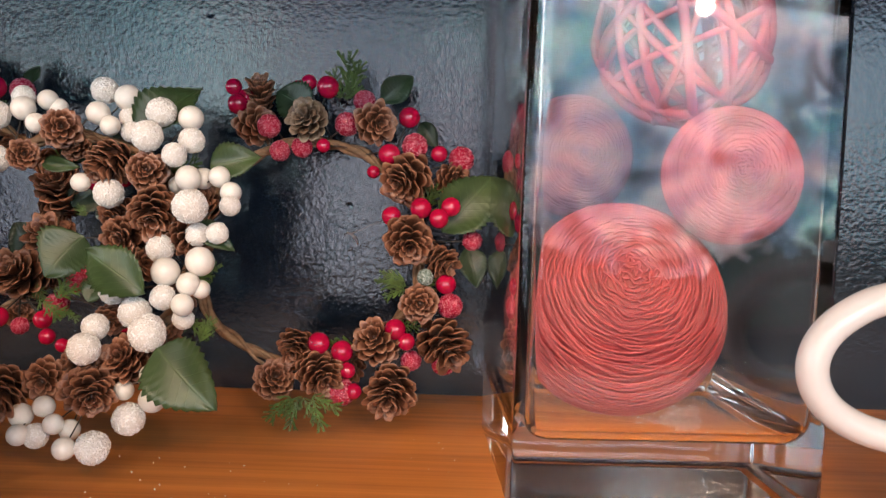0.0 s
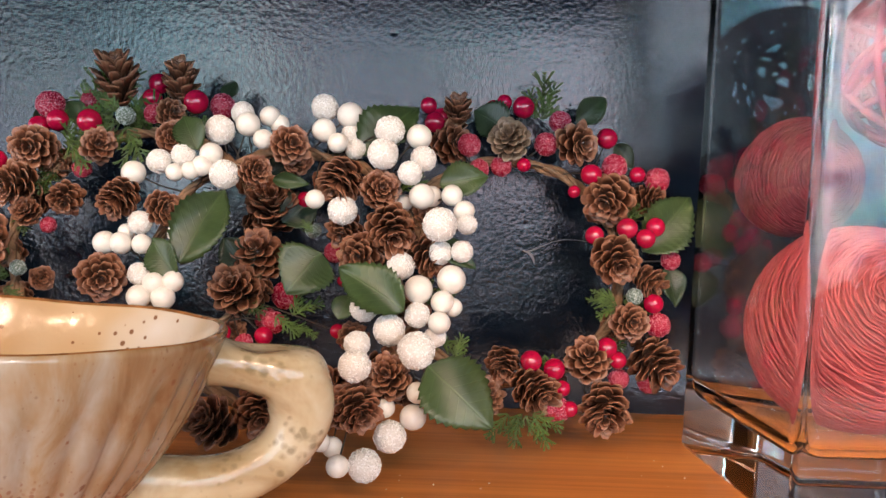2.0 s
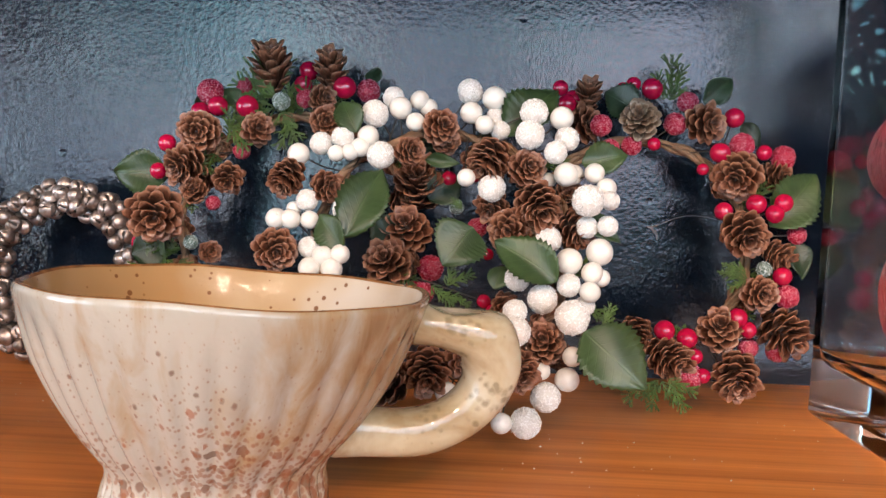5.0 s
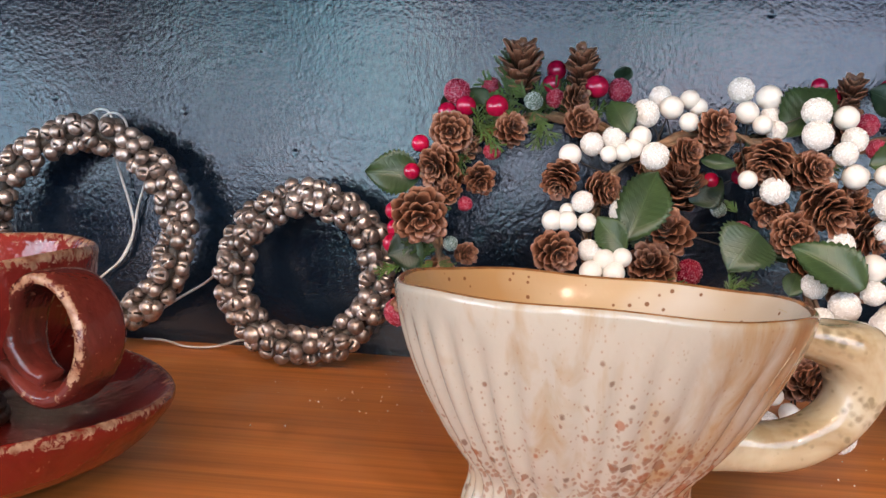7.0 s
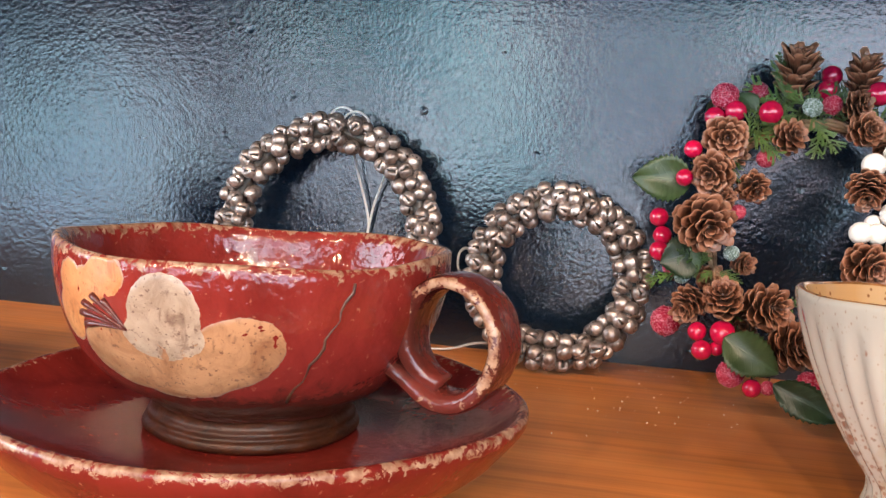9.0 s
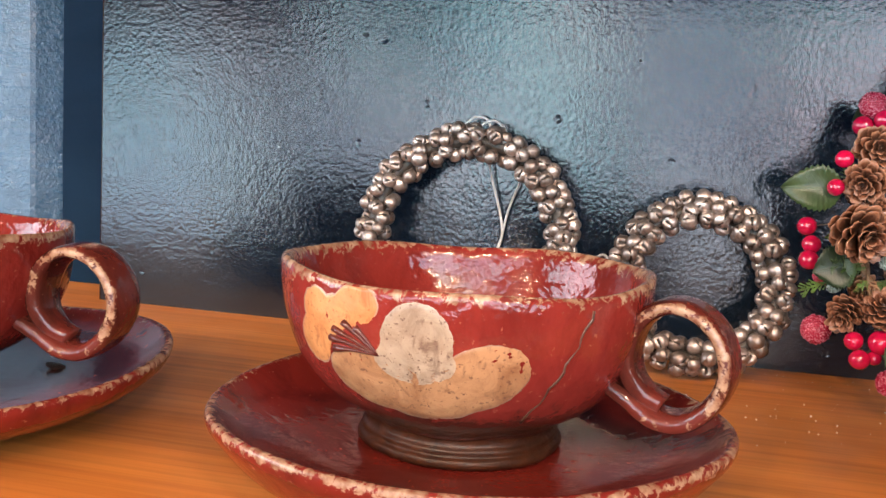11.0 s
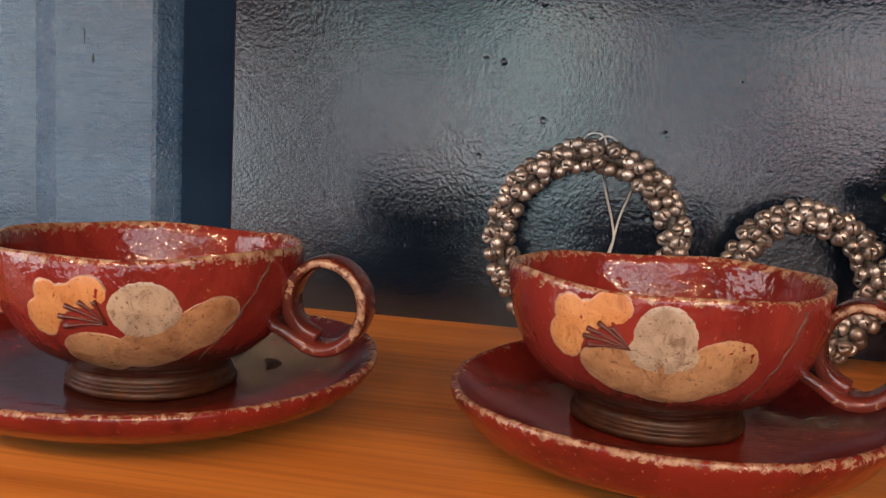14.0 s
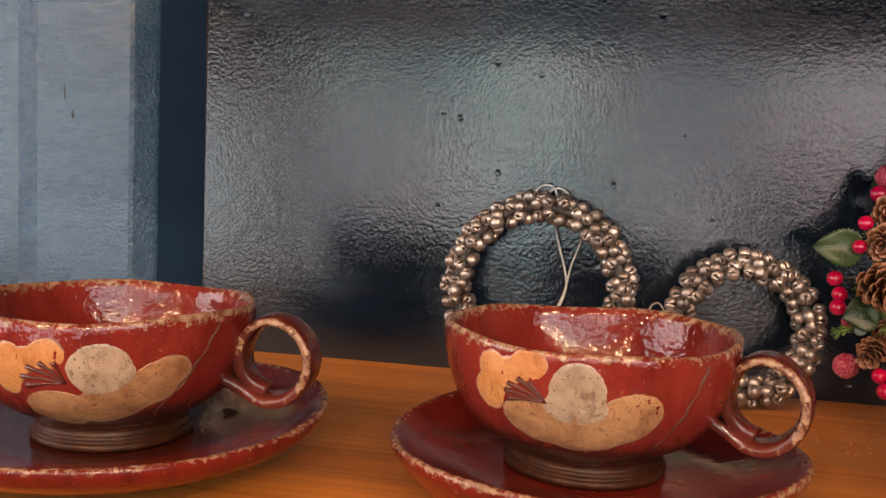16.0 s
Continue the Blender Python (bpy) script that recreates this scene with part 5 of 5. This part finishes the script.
WEST_CONES_a = [
    (-239, 407, 148, 10.3, 0, 0.9), (-210, 407, 149, 8.4, 0, 0.9), (-269, 394, 119, 10.6, -0.1, 0.2), (-242, 393, 121, 7.8, 0, 0.1), (-273, 387, 103, 10.3, -0.1, 0.1),
    (-255, 393, 98, 7.6, 0.2, -0.4), (-279, 364, 82, 12.8, 0.1, -0.1), (-210, 395, 126, 8.2, 0.2, 0.2), (-213, 400, 137, 6.8, 0.2, 0.2), (-268, 354, 50, 8.6, -0.2, 0.2),
    (-252, 354, 49, 10.2, 0.3, -0.1), (-280, 365, 47, 8, -0.2, -0.2), (-241, 350, 34, 11, 0.3, 0.1), (-269, 387, 91, 6.3, 0, 0), (-259, 378, 64, 5.4, 0.3, 0),
    (-165, 392, 96, 11.5, 0, 0.6),
]
WEST_CONES_b = [
    (-169, 385, 77, 11.3, 0, 0.3), (-176, 375, 62, 11.3, -0.2, 0.4),
]
WEST_RED_a = [
    (-264, 405, 132, 4.9), (-273, 407, 129, 4.7), (-249, 402, 132, 5.6), (-222, 413, 151, 4.7), (-224, 410, 144, 4.6),
    (-203, 404, 143, 5.5), (-283, 389, 113, 4.1), (-286, 386, 100, 4), (-295, 395, 81, 4.4), (-293, 390, 73, 4.4),
    (-294, 387, 66, 4.6), (-277, 361, 35, 4.1), (-267, 357, 36, 5.4), (-275, 356, 28, 4.3), (-269, 357, 29, 3.1),
    (-255, 346, 16, 3.9), (-151, 388, 102, 3.6), (-139, 389, 104, 3.4), (-132, 373, 69, 2.8), (-133, 364, 49, 3.2),
    (-129, 362, 45, 3.2), (-180, 360, 47, 4.3), (-163, 363, 46, 3.9), (-159, 358, 40, 3.4),
]
WEST_RED_b = [
    (-152, 356, 37, 2.9),
]
WEST_SUGARED = [
    (-269, 409, 139, 6.3), (-253, 415, 142, 5), (-222, 406, 137, 4.6), (-288, 385, 59, 4.1), (-250, 397, 111, 4.3),
    (-289, 381, 35, 6.8), (-263, 352, 20, 5.8), (-249, 345, 17, 3), (-233, 345, 20, 5.6), (-261, 389, 86, 3.5),
    (-192, 408, 142, 5.6), (-158, 388, 60, 6.2), (-165, 382, 50, 4.9), (-137, 385, 80, 4.6), (-170, 358, 44, 3.6),
    (-160, 368, 51, 4.9),
]
WEST_DUSTY = [
    (-232, 398, 135, 4.3), (-265, 369, 69, 3.4), (-284, 377, 56, 3.2), (-147, 387, 89, 3.6),
]
WEST_LEAVES = [
    (-282, 388, 99, -309, 388, 99, 16), (-268, 345, 36, -246, 340, 24, 14), (-249, 335, 21, -223, 329, 10, 11), (-283, 376, 69, -279, 371, 57, 8), (-254, 409, 133, -264, 412, 141, 8),
    (-277, 410, 131, -264, 415, 143, 5), (-278, 375, 67, -294, 373, 62, 15), (-191, 413, 146, -189, 417, 155, 7),
]
WEST_SPRIGS_a = [
    (-242, 401, 137, -247, 410, 159, 9), (-235, 400, 136, -245, 404, 145, 9), (-232, 398, 131, -222, 391, 115, 10), (-240, 403, 129, -255, 404, 132, 10), (-270, 366, 61, -260, 365, 57, 7),
    (-286, 377, 58, -299, 375, 53, 9), (-272, 368, 61, -278, 366, 56, 7), (-235, 403, 133, -252, 398, 123, 10), (-227, 405, 133, -215, 406, 137, 9), (-240, 408, 141, -232, 416, 157, 8),
    (-241, 410, 135, -259, 414, 145, 8), (-226, 399, 128, -231, 392, 112, 8), (-257, 397, 124, -245, 391, 111, 8), (-261, 406, 126, -267, 412, 140, 8),
]
WEST_SPRIGS_b = [
    (-284, 374, 59, -274, 377, 67, 7), (-219, 412, 139, -212, 417, 151, 7),
]


def fill_arc(w, centre, ring_r, lean, a0, a1, cones, sprigs, rnd):
    """Small cones and cypress tips tied behind the showy pieces along an arc of the ring (degrees)."""
    at, up = w.location, Vector((0, lean, 1)).normalized()
    back = Vector((0, 1, -lean)).normalized()
    rows_c, rows_s = [], []
    for k in range(cones):
        a = radians(a0 + (a1 - a0) * (k + rnd.uniform(0.2, 0.8)) / cones)
        d = Vector((1, 0, 0)) * math.cos(a) + up * math.sin(a)
        p = Vector(centre) + d * (ring_r + rnd.uniform(-0.005, 0.006)) + back * 0.004
        rows_c.append((*(p * 1000), rnd.uniform(6.0, 8.0), rnd.uniform(-0.3, 0.3), rnd.uniform(-0.3, 0.3)))
    for k in range(sprigs):
        a = radians(a0 + (a1 - a0) * (k + rnd.uniform(0.0, 1.0)) / sprigs)
        d = Vector((1, 0, 0)) * math.cos(a) + up * math.sin(a)
        p = Vector(centre) + d * ring_r - back * rnd.uniform(-0.003, 0.004)
        side = Vector((-math.sin(a), 0, 0)) + up * math.cos(a)
        q = p + (d * rnd.choice((-0.5, 0.8, 0.9)) + side * rnd.uniform(-1, 1) - back * 0.4).normalized() * rnd.uniform(0.013, 0.020)
        q.z, q.y = max(q.z, 0.004), min(q.y, WALL_Y - 0.006)
        rows_s.append((*(p * 1000), *(q * 1000), 8))
    set_cones(w, rows_c, rnd)
    set_leaves(w, M_SPRIGS, rows_s, rnd, "sprig", 0.9)


rnd = random.Random(31)
east = wreath("berry_wreath", (-0.055, 0.385, 0.0), "red berry and larch cone wreath leaning beside the vase", (-0.060, 0.398, 0.075), 0.0505, 0.28, 1)
set_cones(east, EAST_CONES, rnd, (2,))
hang(east, [M_RED], EAST_RED, rnd)
hang(east, M_SUGAR_RED, EAST_SUGARED, rnd)
hang(east, M_DUSTY, EAST_DUSTY, rnd)
set_leaves(east, M_LEAVES, EAST_LEAVES[:1], rnd)
set_leaves(east, M_LEAVES_DARK, EAST_LEAVES[1:], rnd)
set_leaves(east, M_SPRIGS, EAST_SPRIGS, rnd, "sprig", 0.9)
fill_arc(east, (-0.060, 0.398, 0.075), 0.0505, 0.28, -80, 55, 4, 5, rnd)
set_wires(east, [EAST_RED, EAST_SUGARED], (-0.060, 0.398, 0.075), 0.0505, 0.28, rnd)

pale = wreath("berry_wreath", (-0.150, 0.335, 0.0), "ivory berry and cone wreath leaning in front of two red ones", (-0.152, 0.350, 0.074), 0.054, 0.52, 2)
set_cones(pale, PALE_CONES_a + PALE_CONES_b, rnd)
hang(pale, [M_WHITE], PALE_PLAIN_a + PALE_PLAIN_b, rnd)
hang(pale, M_SUGAR_WHITE, PALE_SUGARED_a + PALE_SUGARED_b, rnd)
set_leaves(pale, M_LEAVES, PALE_LEAVES, rnd)
set_leaves(pale, M_SPRIGS, PALE_SPRIGS, rnd, "sprig", 0.9)
fill_arc(pale, (-0.152, 0.350, 0.074), 0.054, 0.52, -60, 60, 6, 3, rnd)
set_leaves(pale, M_LEAVES_DARK, [(-128, 366, 70, -114, 370, 82, 12), (-140, 372, 112, -127, 378, 122, 11)], rnd)
set_wires(pale, [PALE_PLAIN_a, PALE_PLAIN_b, PALE_SUGARED_a], (-0.152, 0.350, 0.074), 0.054, 0.52, rnd)

west = wreath("berry_wreath", (-0.225, 0.380, 0.0), "red berry, cone and cypress wreath leaning beside the bell wreaths", (-0.222, 0.388, 0.080), 0.053, 0.45, 3)
set_cones(west, WEST_CONES_a + WEST_CONES_b, rnd)
hang(west, [M_RED], WEST_RED_a + WEST_RED_b, rnd)
hang(west, M_SUGAR_RED, WEST_SUGARED, rnd)
hang(west, M_DUSTY, WEST_DUSTY, rnd)
set_leaves(west, M_LEAVES, WEST_LEAVES[:2] + WEST_LEAVES[3:5], rnd)
set_leaves(west, M_LEAVES_DARK, WEST_LEAVES[2:3] + WEST_LEAVES[5:], rnd)
set_leaves(west, M_SPRIGS, WEST_SPRIGS_a + WEST_SPRIGS_b, rnd, "sprig", 0.9)
fill_arc(west, (-0.222, 0.388, 0.080), 0.053, 0.45, 70, 150, 3, 14, rnd)
fill_arc(west, (-0.222, 0.388, 0.080), 0.053, 0.45, 150, 240, 4, 6, rnd)
fill_arc(west, (-0.222, 0.388, 0.080), 0.053, 0.45, -45, 65, 6, 3, rnd)
set_leaves(west, M_LEAVES_DARK, [(-160, 384, 92, -146, 388, 104, 14), (-172, 380, 70, -186, 384, 84, 13), (-166, 388, 112, -152, 394, 122, 12)], rnd)
set_wires(west, [WEST_RED_a, WEST_SUGARED], (-0.222, 0.388, 0.080), 0.053, 0.45, rnd)


# ---------------------------------------------------------------- bell wreaths
def bell_mesh(seed):
    """A jingle bell of radius 1: two pressed halves with a seam, the lower one cut by a slot."""
    turns = [k * 18 for k in range(20) if k not in (4, 5, 6, 14, 15, 16)] + [70, 77, 103, 110, 250, 257, 283, 290]
    turns.sort()
    seg, lats = len(turns), [-80, -66, -50, -34, -18, -6, 4, 8, 12, 24, 40, 56, 70, 82]
    rings = []
    for la in lats:
        swell = 1.05 if la in (4, 8) else 1.0
        c, h = math.cos(radians(la)) * swell, math.sin(radians(la)) * 0.95
        rings.append([Vector((c * math.cos(radians(a)), c * math.sin(radians(a)), h)) for a in turns])
    v, f = loft(rings)
    out, slots = [], []
    for k, p in enumerate(v):
        a = turns[k % seg] if k < seg * len(lats) else 0
        q = p.copy()
        if p.z < 0.09 and k < seg * len(lats):
            off = min(abs(a - 90), abs(a - 270))
            q *= 0.74 if off < 14 else 1.01 if off < 21 else 1.0
        out.append(q * (1 + 0.04 * noise.noise(p * 1.5 + Vector((seed, 0, 0)))))
    for fc in f:
        c = sum((v[i] for i in fc), Vector()) / len(fc)
        slots.append(1 if abs(c.x) < 0.12 and c.z < 0.07 and len(fc) == 4 else 0)
    return mesh_of("bell", out, f, [BELL, BELL_SLOT], True, None, slots)


M_BELLS = [bell_mesh(s) for s in (1, 2, 3)]


def bell_wreath(at, outer, tube_r, count, rows, lean, bell_r, seed, label):
    w = thing("bell_wreath", at, label, "wreath", "bell wreaths")
    rnd = random.Random(seed)
    up = Vector((0, lean, 1)).normalized()
    back = Vector((0, 1, -lean)).normalized()
    mid = outer - tube_r
    centre = Vector((0, 0, outer))
    core = [centre + (Vector((1, 0, 0)) * math.cos(a) + up * math.sin(a)) * mid for a in [2 * math.pi * i / 64 for i in range(64)]]
    part("wire_core", tube("wire_core", core, tube_r * 0.35, WIRE, 8, True), w)
    for j in range(rows):
        phi = 2 * math.pi * j / rows + 0.3
        n = int(round(count * (1 + (tube_r / mid) * math.cos(phi) * 0.8)))
        for i in range(n):
            a = 2 * math.pi * (i + 0.5 * (j % 2)) / n + rnd.uniform(-0.045, 0.045)
            p2 = phi + rnd.uniform(-0.36, 0.36)
            radial = Vector((1, 0, 0)) * math.cos(a) + up * math.sin(a)
            d = radial * math.cos(p2) - back * math.sin(p2)
            p = centre + radial * mid + d * (tube_r - bell_r) * rnd.uniform(0.86, 1.14)
            if at[2] + p.z < bell_r * 0.95:
                p.z = bell_r * 0.95 - at[2]
            if at[1] + p.y > WALL_Y - bell_r:
                p.y = WALL_Y - bell_r - at[1]
            slot = (d * -1 + Vector((rnd.uniform(-1, 1), rnd.uniform(-1, 1), rnd.uniform(-1, 1))) * 1.15).normalized()
            if rnd.random() < 0.8:
                slot = (Vector((rnd.uniform(-1, 1), -0.85, rnd.uniform(-1, 1)))).normalized()
            turn = slot.to_track_quat("-Z", "Y").to_matrix().to_4x4() @ pose(0, 0, 0, 0, 0, rnd.uniform(0, 360))
            s = bell_r * rnd.uniform(0.88, 1.05)
            part("bell", rnd.choice(M_BELLS), w, Matrix.Translation(p) @ turn @ Matrix.Diagonal((s, s, s, 1)))
    return w


big = bell_wreath((-0.4610, 0.4150, 0.0), 0.0612, 0.0106, 39, 6, 0.10, 0.0042, 2, "large wreath of antique silver jingle bells against the wall")
small = bell_wreath((-0.3405, 0.4070, 0.0), 0.0472, 0.0104, 29, 6, 0.16, 0.0042, 6, "small wreath of antique silver jingle bells on the shelf")


def cord(parent, points, radius=0.0007, name="cord", mat=CORD):
    at = parent.location
    part(name, tube(name, [p - at for p in spline([Vector(p) for p in points], 10)], radius, mat, 6), parent)


# The hanging loop of the large wreath, its two ends falling through the ring and along the shelf.
cord(big, [(-0.470, 0.428, 0.112), (-0.4685, 0.430, 0.119), (-0.463, 0.432, 0.1245), (-0.456, 0.432, 0.1235), (-0.4525, 0.430, 0.115)])
cord(big, [(-0.461, 0.430, 0.114), (-0.4585, 0.430, 0.1205), (-0.453, 0.431, 0.1232), (-0.447, 0.431, 0.1200), (-0.4430, 0.428, 0.111)])
cord(big, [(-0.4560, 0.434, 0.108), (-0.4520, 0.438, 0.090), (-0.4470, 0.440, 0.072), (-0.4455, 0.440, 0.060), (-0.4500, 0.438, 0.046), (-0.4600, 0.436, 0.036), (-0.468, 0.434, 0.028)])
cord(big, [(-0.4340, 0.434, 0.108), (-0.4370, 0.438, 0.092), (-0.4430, 0.440, 0.074), (-0.4462, 0.4405, 0.058), (-0.4520, 0.438, 0.044), (-0.4610, 0.436, 0.035), (-0.469, 0.434, 0.026)])
cord(small, [(-0.3830, 0.424, 0.0500), (-0.3880, 0.426, 0.0560), (-0.3925, 0.428, 0.0530), (-0.3925, 0.428, 0.0450), (-0.3880, 0.426, 0.0420)])
cord(small, [(-0.3920, 0.430, 0.0430), (-0.4020, 0.432, 0.0350), (-0.4150, 0.434, 0.0270), (-0.4280, 0.432, 0.0180)])
cord(small, [(-0.4350, 0.432, 0.0030), (-0.4220, 0.430, 0.0032), (-0.4100, 0.428, 0.0012), (-0.3950, 0.428, 0.0020), (-0.3820, 0.428, 0.0060), (-0.3740, 0.424, 0.0080)])


# ---------------------------------------------------------------- lint on the wall and fallen beads
lint = thing("lint_thread", (-0.043, WALL_Y - 0.001, 0.078), "grey wisp of lint and thread stuck to the wall", "lint")
part("wisp", tube("wisp", spline([(-0.004, 0, 0.002), (0.0, -0.0006, 0.0032), (0.004, -0.0006, 0.0052), (0.009, -0.001, 0.0075), (0.015, -0.004, 0.0092), (0.022, -0.010, 0.0094), (0.028, -0.014, 0.0080)], 8), lambda s: 0.0005 * (1 - s) ** 3 + 0.00009, LINT, 5), lint)
part("tuft", tube("tuft", spline([(-0.005, 0, 0.0028), (-0.002, -0.0004, 0.0014), (0.0, 0, -0.001), (0.001, -0.0003, -0.004)], 6), lambda s: 0.0009 * (1 - 0.7 * abs(2 * s - 1)), LINT, 5), lint)


def paint_chip(at, wide, tall, seed):
    """A shallow ragged scar where the paint has come away."""
    rings = []
    for scale, out in ((1.0, -0.0003), (0.9, 0.0003), (0.45, 0.0005)):
        ring = []
        for j in range(18):
            a = 2 * math.pi * j / 18
            k = scale * (1 + 0.45 * noise.noise((math.cos(a) * 1.5, math.sin(a) * 1.5, seed)))
            ring.append(Vector((k * wide * math.cos(a), -out, k * tall * math.sin(a))))
        rings.append(ring)
    v, f = loft(rings)
    ob = new("paint_chip", mesh_of("paint_chip", v, f, CHIP))
    ob.location = at
    tagged(ob, "small dark scar in the gloss paint", "paint chip", "scars in the paint")


for k, (x, y, z, wide, tall) in enumerate(((-0.827, 0.486, 0.161, 0.0011, 0.0028), (-0.834, 0.486, 0.178, 0.0006, 0.0055), (-0.531, WALL_Y, 0.168, 0.0026, 0.0010), (-0.546, WALL_Y, 0.183, 0.0012, 0.0007), (-0.581, WALL_Y, 0.102, 0.0009, 0.0005), (-0.378, WALL_Y, 0.159, 0.0009, 0.0008))):
    paint_chip((x, y, z), wide, tall, 3.0 * k)


def scatter(name, spots, mat, label, seed):
    """Tiny beads fallen from the berries, as one object."""
    rnd = random.Random(seed)
    bm = bmesh.new()
    for cx, cy, sx, sy, n in spots:
        for _ in range(n):
            r = rnd.uniform(0.00012, 0.00034)
            res = bmesh.ops.create_icosphere(bm, subdivisions=1, radius=r)
            off = Vector((cx + rnd.gauss(0, sx), min(cy + rnd.gauss(0, sy), WALL_Y - 0.002), r * 0.8))
            for q in res["verts"]:
                q.co = q.co + off
    ob = new(name, from_bm(name, bm, mat))
    return tagged(ob, label, "beads", kind="stuff")


scatter("fallen_beads", [(-0.10, 0.300, 0.025, 0.018, 26), (-0.285, 0.355, 0.020, 0.025, 34), (0.005, 0.345, 0.02, 0.02, 8), (-0.32, 0.36, 0.03, 0.03, 14), (-0.05, 0.30, 0.03, 0.02, 8), (-0.30, 0.425, 0.03, 0.006, 14)], CRYSTAL, "tiny clear beads fallen on the shelf", 17)
